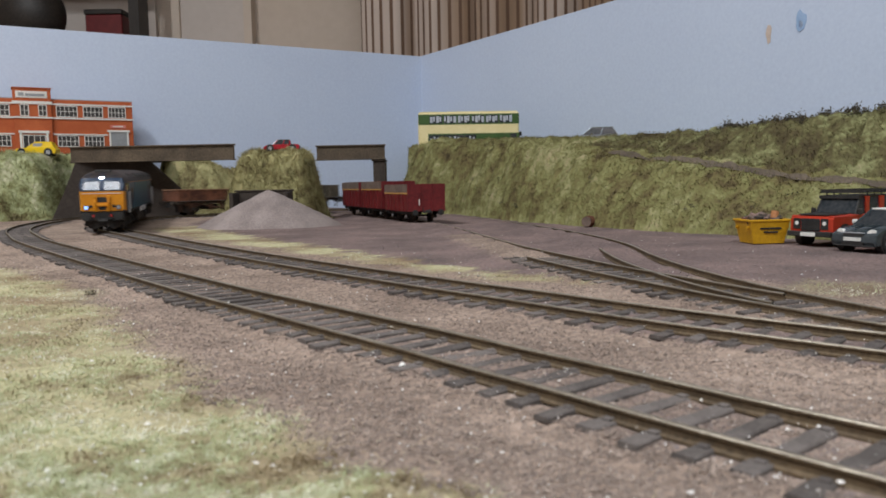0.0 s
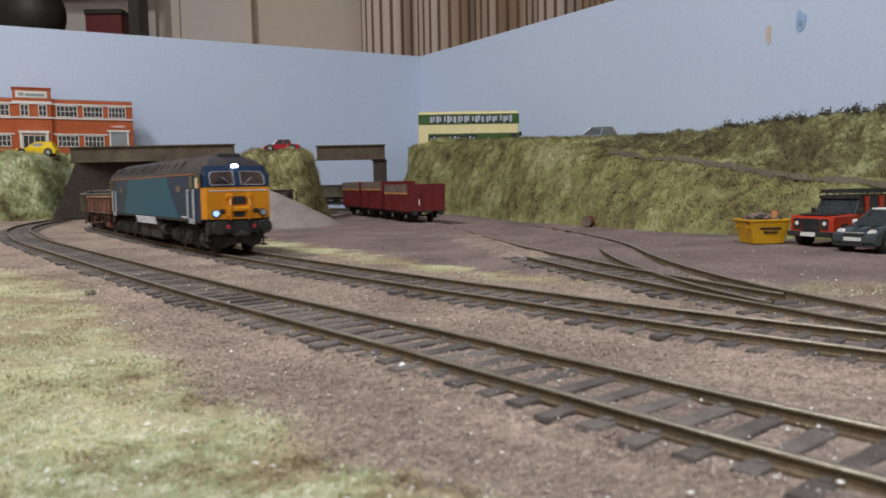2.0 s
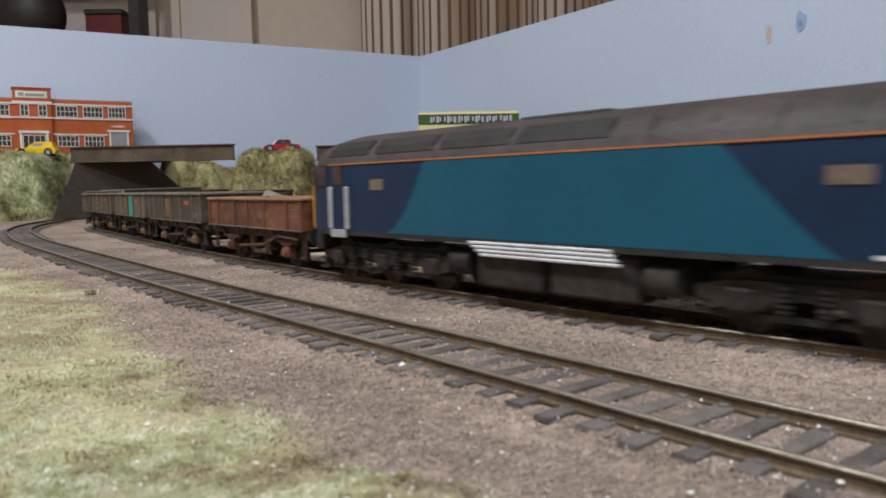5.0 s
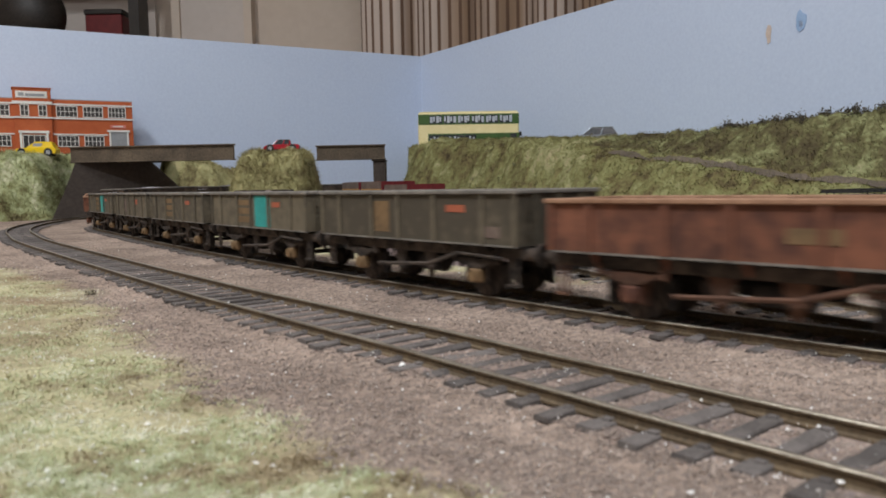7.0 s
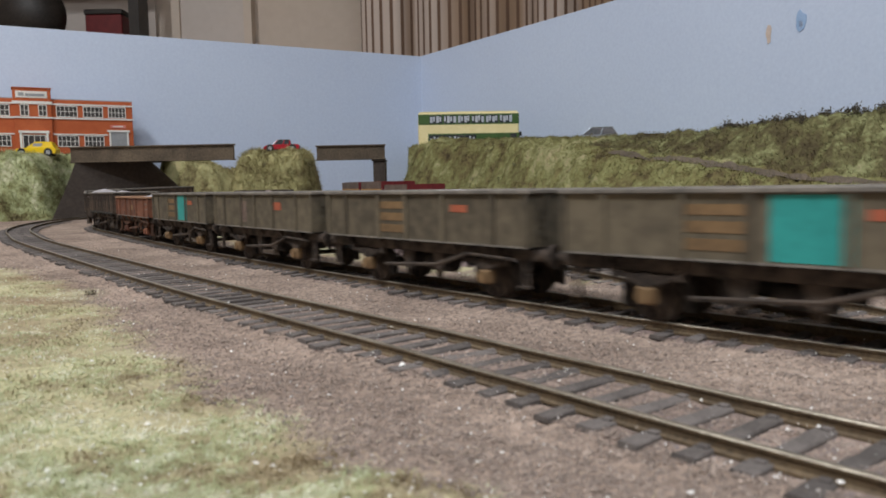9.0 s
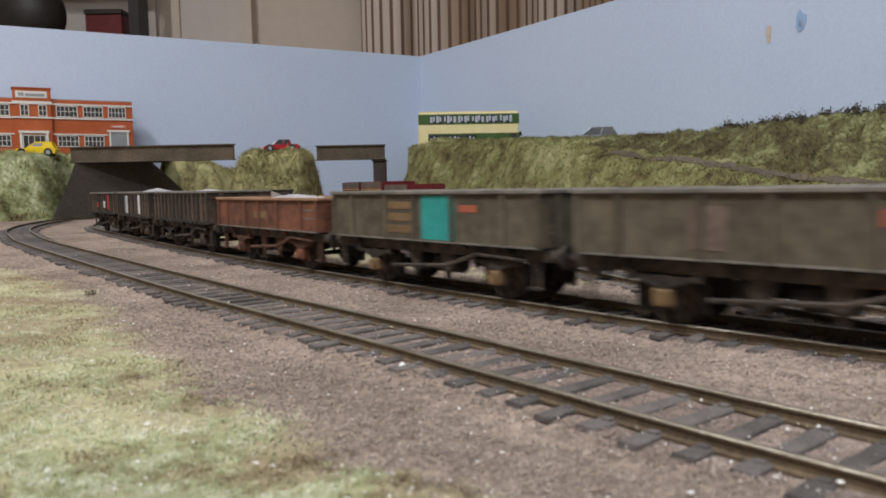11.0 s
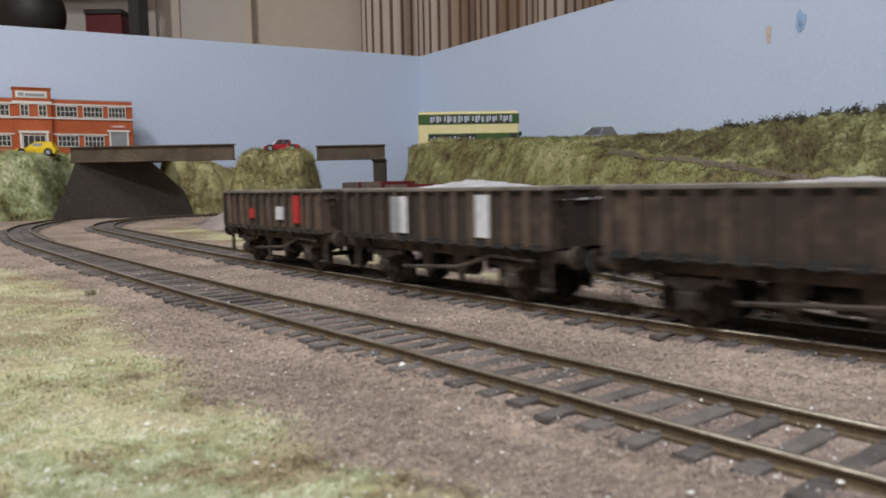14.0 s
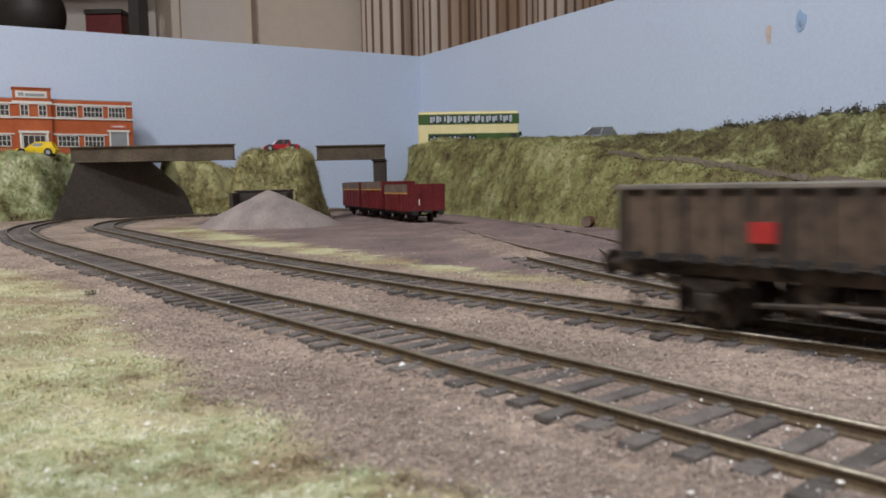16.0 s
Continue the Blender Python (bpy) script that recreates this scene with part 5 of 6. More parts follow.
def car(name, label, category, m, L, half, belt, body, cabin, paint, roof_paint, axles, r, glassy=BUSGLASS, tumble=0.78, open_top=False):
    """body and cabin: side outlines as (x, z), clockwise from the lower rear; the front is +x."""
    t = thing(name, label, category, m)
    bm = bmesh.new()
    n = len(body)
    rows = []
    for y, k in ((-half, 0.9), (-half * 0.93, 1.0), (half * 0.93, 1.0), (half, 0.9)):
        cx = sum(p[0] for p in body) / n
        cz = sum(p[1] for p in body) / n
        rows.append([(cx + (x - cx) * (1 if k == 1 else 0.975), y, cz + (z - cz) * k) for x, z in body])
    loft(bm, rows)
    part("body", bm, paint, t, smooth=True)
    bm = bmesh.new()
    hw = half * 0.92
    z0, z1 = min(z for x, z in cabin), max(z for x, z in cabin)

    def cw(z):
        return hw * (1 - (1 - tumble) * (z - z0) / (z1 - z0))
    loft(bm, [[(x, s * cw(z), z) for x, z in cabin] for s in (-1, 1)])
    part("glazing", bm, glassy, t)
    tops = [p for p in cabin if p[1] > z1 - 0.4]
    xa, xb = min(p[0] for p in tops), max(p[0] for p in tops)
    if not open_top:
        bm = bmesh.new()
        box(bm, xa - 0.4, xb + 0.4, -hw * tumble - 0.3, hw * tumble + 0.3, z1 - 0.3, z1 + 0.7, bevel=0.35)
        part("roof", bm, roof_paint, t)
    lo = [p for p in cabin if p[1] < z0 + 0.4]
    la, lb = min(p[0] for p in lo), max(p[0] for p in lo)
    for s in (-1, 1):
        bm = bmesh.new()
        for (xp, xq) in ((la, xa), (lb, xb), ((la + lb) / 2 - 1, (xa + xb) / 2 - 1)):
            rod(bm, (xp, s * (cw(z0) + 0.1), z0), (xq, s * (cw(z1) + 0.1), z1), 0.55, 6)
        part("pillar", bm, paint, t)
    for ax in axles:
        for s in (-1, 1):
            bm = bmesh.new()
            rod(bm, (ax, s * half * 0.7, r + 0.3), (ax, s * (half + 0.06), r + 0.3), r * 1.22, 18)
            part("wheel_arch", bm, BLACK, t, smooth=True)
            wheel(t, ax, s * (half - 0.7), r, 2.4)
    return t


def nose_lights(t, x, y, z, r, m=WHITE):
    for s in (-1, 1):
        bm = bmesh.new()
        rod(bm, (x - 0.6, s * y, z), (x + 0.35, s * y, z), r, 14)
        part("headlight", bm, m, t, smooth=True)


# boxy off-road wagon
lr = car("off_road_car", "orange-red boxy off-road car with a black roof rack", "car", at(210.5, 397, -3.2, 209.0), 58, 11.8, 0,
         [(-29, 5.0), (-29, 15.5), (8, 15.8), (27.5, 15.0), (29, 13.8), (29, 5.0)], [(-28.5, 15.4), (-28.0, 24.5), (5, 24.5), (9.5, 15.4)], ROVER, BLACK, (-17, 19), 5.0, BUSGLASS, 0.92)
for o_ in lr.children:
    if o_.name.startswith("pillar"):
        o_.data.materials[0] = BLACK
for s in (-1, 1):
    for x0, x1 in ((-28.6, -24), (-14, -10.5), (-1.5, 1.5)):
        part("door_pillar", boxes((x0, x1, min(s * 10.4, s * 11.2), max(s * 10.4, s * 11.2), 15.4, 24.6)), ROVER, lr)
    part("wing_edge", boxes((11, 28, min(s * 8.6, s * 11.9), max(s * 8.6, s * 11.9), 13.6, 15.4), bevel=0.5), ROVER, lr)
    part("mirror", boxes((8, 9.2, min(s * 11.6, s * 14.2), max(s * 11.6, s * 14.2), 15.6, 18.6), bevel=0.4), BLACK, lr)
part("windscreen_frame", boxes((8.2, 9.6, -11, 11, 15.3, 16.3), (5.4, 6.8, -11, 11, 23.4, 25.0)), BLACK, lr)
part("bonnet", boxes((10.5, 27.2, -8.2, 8.2, 15.3, 16.3), bevel=0.5), BLACK, lr, "black bonnet panel")
part("grille", boxes((28.9, 29.6, -5.2, 5.2, 7.8, 14.0), bevel=0.3), BLACK, lr)
part("bumper", boxes((28.6, 31.2, -12, 12, 5.0, 7.6), bevel=0.4), BLACK, lr)
part("number_plate", boxes((31.2, 31.5, -4, 4, 5.2, 7.2)), PLATE, lr)
nose_lights(lr, 29.1, 7.6, 11.6, 1.05, WHITE)
for s in (-1, 1):
    part("lamp_surround", boxes((28.8, 29.3, min(s * 5.6, s * 9.6), max(s * 5.6, s * 9.6), 8.6, 14.0)), BLACK, lr)
rack = part("roof_rack", boxes((5.4, 6, -10.8, 10.8, 26.2, 28.1)), BLACK, lr)
for r_ in ((-28, 6, -11.4, -10.8, 26.2, 26.8), (-28, 6, 10.8, 11.4, 26.2, 26.8), (-28, 6, -11.4, -10.8, 27.6, 28.1), (-28, 6, 10.8, 11.4, 27.6, 28.1), (-28, -27.4, -10.8, 10.8, 26.2, 28.1)):
    part("rack_rail", boxes(r_), BLACK, rack)
for x in (-24, -18, -12, -6, 0):
    part("rack_bar", boxes((x, x + 1.2, -10.8, 10.8, 26.3, 26.8)), BLACK, rack)
    for s in (-1, 1):
        part("rack_post", boxes((x, x + 0.6, min(s * 10.9, s * 11.3), max(s * 10.9, s * 11.3), 25.0, 27.7)), BLACK, rack)

mini = car("hatchback_car", "dark grey small hatchback with a white roof", "car", at(209, 357, -3.2, 205.0), 49, 11.2, 0,
           [(-24, 3.4), (-24.5, 9), (-22, 12.2), (8, 12.2), (20, 10.6), (24, 8.2), (24.6, 5), (23.5, 3.0)], [(-22, 12.0), (-18, 18.6), (0, 18.8), (9.5, 12.0)], CARGREY, WHITE, (-15, 15.5), 4.4, BUSGLASS, 0.8)
for s in (-1, 1):
    bm = bmesh.new()
    rod(bm, (20.6, s * 7.6, 8.4), (22.6, s * 8.0, 8.6), 2.1, 14)
    part("headlight", bm, WHITE, mini, "round clear headlight", True)
    part("mirror", boxes((6.5, 8, min(s * 10, s * 13), max(s * 10, s * 13), 12.2, 14.2), bevel=0.4), WHITE, mini)
    part("bonnet_stripe", boxes((10, 20, min(s * 2.5, s * 4.2), max(s * 2.5, s * 4.2), 11.6, 12.3)), CARGREY, mini)
part("number_plate", boxes((24.4, 25.0, -4.2, 4.2, 5.4, 7.0)), PLATE, mini)
part("grille", boxes((24.0, 24.8, -5.5, 5.5, 3.6, 5.0), (23.8, 24.5, -5, 5, 7.6, 8.8)), BLACK, mini)
part("chrome_trim", boxes((23.6, 24.6, -5.4, 5.4, 8.9, 9.3)), SILVER, mini)
part("bumper", boxes((23.0, 24.9, -10, 10, 2.8, 3.5), bevel=0.3), BLACK, mini)

red = car("open_top_car", "small red open-top car parked on the grassy mound", "car", at(-171, 828, 70.0, 186), 38, 8.2, 0,
          [(-18.5, 2.0), (-19, 6), (-17, 7.6), (4, 7.4), (16, 6.4), (19, 4.8), (19, 2.2)], [(-9, 7.3), (-8.0, 11.6), (4, 11.8), (8.5, 7.3)], CARRED, BLACK, (-11.5, 12), 3.3, BUSGLASS, 0.85)
nose_lights(red, 18.2, 5.6, 4.8, 1.1)
yel = car("yellow_car", "bright yellow three-door car parked beside the factory", "car", at(-471, 897, 73.6, 192), 46, 9.6, 0,
          [(-22, 2.4), (-22.6, 7), (-20, 10.2), (6, 9.6), (20, 8.0), (23, 5.8), (23, 2.6)], [(-20, 9.8), (-17, 15.2), (0, 15.4), (8, 9.6)], CARYELLOW, CARYELLOW, (-14, 14.5), 3.8, CARYELLOW, 0.84)
for s in (-1, 1):
    part("side_glass", boxes((-8, 2, min(s * 7.6, s * 8.6), max(s * 7.6, s * 8.6), 10.4, 14.2)), GREYDOOR, yel)
sil = car("estate_car", "silver-grey estate car behind the embankment top", "car", at(158, 800, 67.0, 174), 52, 10.6, 0,
          [(-26, 3), (-26.5, 8), (-24, 12.6), (10, 12.2), (22, 10.4), (26, 7.5), (26, 3)], [(-24, 12.2), (-19, 19.6), (2, 19.8), (12, 12.0)], CARSILVER, CARSILVER, (-15.5, 16), 4.2, PANE, 0.8)


def double_decker():
    t = thing("double_decker_bus", "cream and green double-decker bus on the upper road", "bus", at(34, 962, 62.5, 2.0))
    L, w = 62.0, 15.5
    bm = bmesh.new()
    box(bm, -L, L, -w, w, 4, 57, bevel=1.6)
    part("body", bm, CREAM, t)
    part("roof", boxes((-L + 2, L - 2, -w + 1.5, w - 1.5, 57.0, 57.9), bevel=0.4), CREAM, t)
    for s in (-1, 1):
        def yy(a, b):
            return (min(s * a, s * b), max(s * a, s * b))
        part("upper_band", boxes((-L + 0.3, L - 0.3, *yy(w, w + 0.15), 42, 54.5)), BUSGREEN, t, "green upper window band")
        part("lower_band", boxes((-50, L - 0.3, *yy(w, w + 0.15), 9.2, 31), (-L + 0.3, -52, *yy(w, w + 0.15), 9.2, 18)), BUSGREEN, t, "green lower side")
        part("skirt", boxes((-L + 0.3, L - 0.3, *yy(w, w + 0.15), 5, 9)), BUSGREEN, t)
        for i in range(6):
            x0 = -48 + 17.2 * i
            gl = part("upper_window", boxes((x0, x0 + 15.6, *yy(w + 0.1, w + 0.35), 43.6, 53.0)), BUSGLASS, t)
            for k in range(4):
                part("seat_back", boxes((x0 + 0.6 + 3.8 * k, x0 + 3.9 + 3.8 * k - (k * 3 + i) % 2, *yy(w + 0.32, w + 0.45), 44.4 + (k + i) % 2 * 1.6, 51.5 + (k * 7 + i) % 3 * 0.5)), SEATS, gl)
        for i in range(4):
            x0 = -49 + 14.6 * i
            gl = part("lower_window", boxes((x0, x0 + 14.0, *yy(w + 0.1, w + 0.35), 18.5, 29.5)), BUSGLASS, t)
            for k in range(3):
                part("seat_back", boxes((x0 + 1.4 + 4.2 * k, x0 + 3.8 + 4.2 * k, *yy(w + 0.32, w + 0.45), 19.4, 25.5 + (k * 5 + i) % 3)), SEATS, gl)
        part("door", boxes((51, 59, *yy(w + 0.1, w + 0.4), 7, 30)), BUSGLASS, t)
    for x in (-36, 40):
        for s in (-1, 1):
            wheel(t, x, s * (w - 1.2), 6.2, 3.5, GREYDOOR)
    part("windscreen", boxes((L, L + 0.4, -w + 1.5, w - 1.5, 16, 31), (L, L + 0.4, -w + 1.5, w - 1.5, 42.5, 54)), BUSGLASS, t)
    part("mirror", boxes((L, L + 3, -w - 2.2, -w - 0.6, 27, 32), bevel=0.3), BLACK, t)
    part("mirror", boxes((L, L + 3, w + 0.6, w + 2.2, 27, 32), bevel=0.3), BLACK, t)
    return t


double_decker()

# ---- skip with rubble ----
sk = thing("rubble_skip", "yellow builder's skip heaped with broken rubble", "skip", at(171, 408, -3.2, 4) @ Matrix.Scale(0.87, 4))
rows = []
for z, kx, ky in ((0.4, 9.5, 9.0), (14.2, 12.4, 10.6), (14.8, 11.8, 10.0), (2.0, 9.0, 8.5)):
    rows.append([(-kx, -ky, z), (kx, -ky, z), (kx, ky, z), (-kx, ky, z)])
bm = bmesh.new()
loft(bm, rows)
part("tub", bm, SKIPYEL, sk)
bm = bmesh.new()
for s in (-1, 1):
    box(bm, -13.2, 13.2, min(s * 10.2, s * 11.2), max(s * 10.2, s * 11.2), 13.6, 15.0, bevel=0.3)
    box(bm, min(s * 12, s * 13.2), max(s * 12, s * 13.2), -10.2, 10.2, 13.6, 15.0, bevel=0.3)
part("rim", bm, SKIPYEL, sk)
for s in (-1, 1):
    for y in (-7, 7):
        bm = bmesh.new()
        rod(bm, (s * 10.8, y, 10), (s * 13.2, y, 10), 0.9, 8)
        part("lug", bm, SKIPYEL, sk)
for x0, x1, z in ((-6, 7, 9.6), (-3.5, 5, 7.4)):
    part("writing_bar", boxes((x0, x1, -10.6, -9.4, z - 0.5, z + 0.5)), BLACK, sk)
rb_ = random.Random(5)
for i in range(48):
    bm = bmesh.new()
    a, b, c = rb_.uniform(1.4, 4.6), rb_.uniform(1.0, 2.6), rb_.uniform(0.5, 1.5)
    box(bm, -a, a, -b, b, -c, c, bevel=0.25)
    px_, py_ = rb_.uniform(-8.5, 8.5), rb_.uniform(-7, 7)
    ob = part("rubble_piece", bm, (RUBBLE, SHEETGREY, RUST, TUNNEL)[i % 4], sk)
    ob.matrix_basis = at(px_, py_, 13.0 + 4.2 * (1 - abs(px_) / 13) * rb_.uniform(0.4, 1.1), rb_.uniform(0, 180), rb_.uniform(-35, 35), rb_.uniform(-35, 35))
bm = bmesh.new()
rod(bm, (6, -3, 12), (7.4, -2, 19.5), 2.2, 12)
part("pipe_piece", bm, material("clay_orange", (0.38, 0.16, 0.06), (0.5, 0.22, 0.09)), sk, "orange clay pipe")

# ---- peeling spots on the right-hand board ----
flat_patch("bare_spot", BAREBOARD, right_board, 622, 166, 3.0, 9.5, "bare spot in the paint", 1)
flat_patch("old_paint_spot", DARKBLUE, right_board, 654, 172, 5.2, 10.5, "older blue paint showing", 2)
flat_patch("old_paint_spot", SKYBOARD, right_board, 654, 169, 2.0, 3.6, "", 2)

# ---- beyond the boards ----
shelf = thing("bookcase", "dark wooden bookcase with boxes on it", "bookcase", at(-1080, 1800, 0))
part("side", boxes((365, 388, 0, 60, -950, 900)), DARKWOOD, shelf)
part("side", boxes((-420, -390, 0, 180, -950, 900)), DARKWOOD, shelf)
part("back", boxes((-390, 365, 170, 180, -950, 900)), PINKWALL, shelf)
for z in (-500, -100, 330, 560, 880):
    part("shelf", boxes((-390, 365, 0, 170, z, z + 20)), DARKWOOD, shelf)
for x0, x1, z1, mt, lb in ((255, 341, 442, MAROON, "red cardboard box lying on the bookcase shelf"), (-60, 85, 452, SKIPYEL, "yellow box with a dark lid on the shelf")):
    bx = thing("storage_box", lb, "box", at(-1080, 1800, 350))
    part("carton", boxes((x0, x1, 20, 150, 0, z1 - 350), bevel=2), mt, bx)
    part("lid", boxes((x0 - 2, x1 + 2, 18, 152, z1 - 350, z1 - 338), bevel=2), DARKWOOD, bx)
    part("label_bar", boxes((x0 + 25, x1 - 25, 19, 20, 25, 45)), BLACK, bx)
pot = thing("black_bowl", "large round black bowl standing on the shelf", "bowl", at(-915, 1740, 350))
bm = bmesh.new()
ring = []
for i in range(13):
    a = -1.25 + 2.5 * i / 12
    ring.append([(82 * math.cos(a) * math.cos(b), 60 * math.cos(a) * math.sin(b), 75 + 78 * math.sin(a)) for b in (6.2832 * k / 28 for k in range(28))])
loft(bm, ring)
part("bowl_body", bm, DARKWOOD, pot, smooth=True)
panel = thing("door_1", "pale painted flush door set in the room wall", "door", kind="structure")
part("leaf", boxes((-648, -488, 1960, 1988, -950, 1100)), PINKWALL, panel)
part("frame", boxes((-668, -648, 1950, 1990, -950, 1140), (-488, -468, 1950, 1990, -950, 1140)), CREAMWALL, panel)


def stripe_cloth():
    m = bpy.data.materials.new("striped_curtain")
    m.use_nodes = True
    n, lk = m.node_tree.nodes, m.node_tree.links.new
    b = n["Principled BSDF"]
    b.inputs["Roughness"].default_value = 0.95
    co = n.new("ShaderNodeTexCoord")
    sp = n.new("ShaderNodeSeparateXYZ")
    lk(co.outputs["UV"], sp.inputs[0])
    w = n.new("ShaderNodeMath")
    w.operation = "PINGPONG"
    w.inputs[1].default_value = 0.5
    k = n.new("ShaderNodeMath")
    k.operation = "MULTIPLY"
    k.inputs[1].default_value = 58
    lk(sp.outputs[0], k.inputs[0])
    lk(k.outputs[0], w.inputs[0])
    r = n.new("ShaderNodeValToRGB")
    r.color_ramp.interpolation = "EASE"
    e = r.color_ramp.elements
    e[0].position, e[0].color = 0.11, (0, 0, 0, 1)
    e[1].position, e[1].color = 0.21, (1, 1, 1, 1)
    lk(w.outputs[0], r.inputs[0])
    # Broad uneven bands mix brown and pale between the thin stripes.
    band_noise = n.new("ShaderNodeTexNoise")
    band_noise.noise_dimensions = "1D"
    band_noise.inputs["Scale"].default_value = 11
    band_noise.inputs["Detail"].default_value = 1
    lk(sp.outputs[0], band_noise.inputs["W"])
    band_ramp = n.new("ShaderNodeValToRGB")
    g = band_ramp.color_ramp.elements
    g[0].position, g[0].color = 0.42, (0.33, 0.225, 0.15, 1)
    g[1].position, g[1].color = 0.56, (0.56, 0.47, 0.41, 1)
    lk(band_noise.outputs["Fac"], band_ramp.inputs[0])
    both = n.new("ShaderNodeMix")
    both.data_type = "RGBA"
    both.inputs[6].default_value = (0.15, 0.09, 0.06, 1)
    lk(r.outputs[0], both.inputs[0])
    lk(band_ramp.outputs[0], both.inputs[7])
    nz = n.new("ShaderNodeTexNoise")
    nz.inputs["Scale"].default_value = 500
    lk(co.outputs["Object"], nz.inputs["Vector"])
    bp = n.new("ShaderNodeBump")
    bp.inputs["Strength"].default_value, bp.inputs["Distance"].default_value = 0.3, 0.001
    lk(nz.outputs["Fac"], bp.inputs["Height"])
    lk(bp.outputs[0], b.inputs["Normal"])
    lk(both.outputs[2], b.inputs["Base Color"])
    return m


def curtain(x0, x1, y, label, amp, seed):
    n = 220
    rnd = random.Random(seed)
    ph = [rnd.uniform(0, 6.28) for _ in range(3)]
    v, uv = [], []
    for z in (-900, 1250):
        for i in range(n + 1):
            u = i / n
            x = x0 + (x1 - x0) * u
            d = amp * (math.sin(u * 52 + ph[0]) + 0.5 * math.sin(u * 93 + ph[1])) + 6 * math.sin(u * 11 + ph[2])
            v.append((x + 7 * math.sin(u * 52 + ph[0] + 1.2), y + d, z))
    f = [(i, i + 1, n + 2 + i, n + 1 + i) for i in range(n)]
    me = raw_mesh(v, f)
    layer = me.uv_layers.new(name="UVMap")
    for lp in me.loops:
        layer.data[lp.index].uv = ((lp.vertex_index % (n + 1)) / n, lp.vertex_index // (n + 1))
    me.shade_smooth()
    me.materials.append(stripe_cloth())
    ob = tagged(new("curtain", me), label, "curtain")
    so = ob.modifiers.new("thickness", "SOLIDIFY")
    so.thickness = 0.002


curtain(-180, 900, 1760, "long brown and cream striped curtain in deep folds", 16, 3)
rod_ = thing("curtain_pole", "brown wooden curtain pole above the window", "curtain pole")
bm = bmesh.new()
rod(bm, (-260, 1760, 1262), (960, 1760, 1262), 14, 14)
part("pole", bm, DARKWOOD, rod_, smooth=True)
for x in (-270, 970):
    bm = bmesh.new()
    rod(bm, (x - 14, 1760, 1262), (x + 14, 1760, 1262), 24, 14)
    part("finial", bm, DARKWOOD, rod_, smooth=True)
for x in (-230, 930):
    part("bracket", boxes((x - 8, x + 8, 1760, 1990, 1255, 1270)), DARKWOOD, rod_)
# Housings out of view; the second is added over the fill lamp.
for nm, x, y, w, d in (("ceiling_light", -0.85, -0.02, 0.5, 0.5), ("ceiling_light", 0.15, -0.8, 1.2, 0.3)):
    t = thing(nm, "flat white ceiling light panel, out of view", "ceiling light", pose(x, y, 1.405))
    e = 1000
    part("housing", boxes((-w * e / 2 - 20, w * e / 2 + 20, -d * e / 2 - 20, d * e / 2 + 20, 12, 45), bevel=4), CEILWHITE, t)


# ---- loose material: grains, fibres, bushes ----
rng = np.random.default_rng(7)


def shards(pos, size, squash=0.8):
    """Small irregular stones, eight faces each, in one mesh."""
    n = len(pos)
    base = np.array([(1, 0, 0), (0, 1, 0), (-1, 0, 0), (0, -1, 0), (0, 0, 1), (0, 0, -1)], float)
    v = base[None] * rng.uniform(0.6, 1.25, (n, 6, 1)) + rng.normal(0, 0.16, (n, 6, 3))
    a = rng.uniform(0, 6.283, n)
    c, s = np.cos(a)[:, None], np.sin(a)[:, None]
    v = np.stack([v[..., 0] * c - v[..., 1] * s, v[..., 0] * s + v[..., 1] * c, v[..., 2] * squash], 2)
    v = v * np.asarray(size)[:, None, None] + pos[:, None]
    tri = np.array([(0, 1, 4), (1, 2, 4), (2, 3, 4), (3, 0, 4), (1, 0, 5), (2, 1, 5), (3, 2, 5), (0, 3, 5)])
    f = tri[None] + (np.arange(n) * 6)[:, None, None]
    return raw_mesh(v.reshape(-1, 3), f.reshape(-1, 3))


def fibres(pos, length, lean=0.5, width=0.16, up=None):
    """Grass fibres: slim bent blades of two triangles and a tip."""
    n = len(pos)
    a = rng.uniform(0, 6.283, n)
    b = rng.uniform(0, 6.283, n)
    L = np.asarray(length)
    d = np.stack([np.cos(a), np.sin(a), np.zeros(n)], 1)
    w = np.stack([np.cos(b), np.sin(b), np.zeros(n)], 1) * (width * rng.uniform(0.6, 1.4, n))[:, None]
    u = np.tile([0.0, 0.0, 1.0], (n, 1)) if up is None else up
    k = rng.uniform(0.2, 1.0, n)[:, None] * lean
    mid = pos + L[:, None] * 0.55 * (u + d * k * 0.6)
    tip = pos + L[:, None] * (u * (1 - 0.35 * k) + d * k * 1.5)
    v = np.stack([pos - w, pos + w, mid + w * 0.8, mid - w * 0.8, tip], 1)
    q = np.arange(n)[:, None] * 5
    f = np.concatenate([q + [0, 1, 2], q + [0, 2, 3], q + [3, 2, 4]], 0)
    return raw_mesh(v.reshape(-1, 3), f)


def stuff(name, me, mat, label, category):
    me.materials.append(mat)
    return tagged(new(name, me), label, category, kind="stuff")


def spread(n, near, far):
    y = np.exp(rng.uniform(math.log(near), math.log(far), n))
    x = rng.uniform(-0.64, 0.64, n) * y
    return x, y


def off_rails(x, y):
    ok = np.ones(len(x), bool)
    for c in (LINE_A, LINE_B):
        d = near_line(c[::2], np.c_[x, y])[0]
        ok &= np.abs(d - GAUGE) > 1.5
    return ok


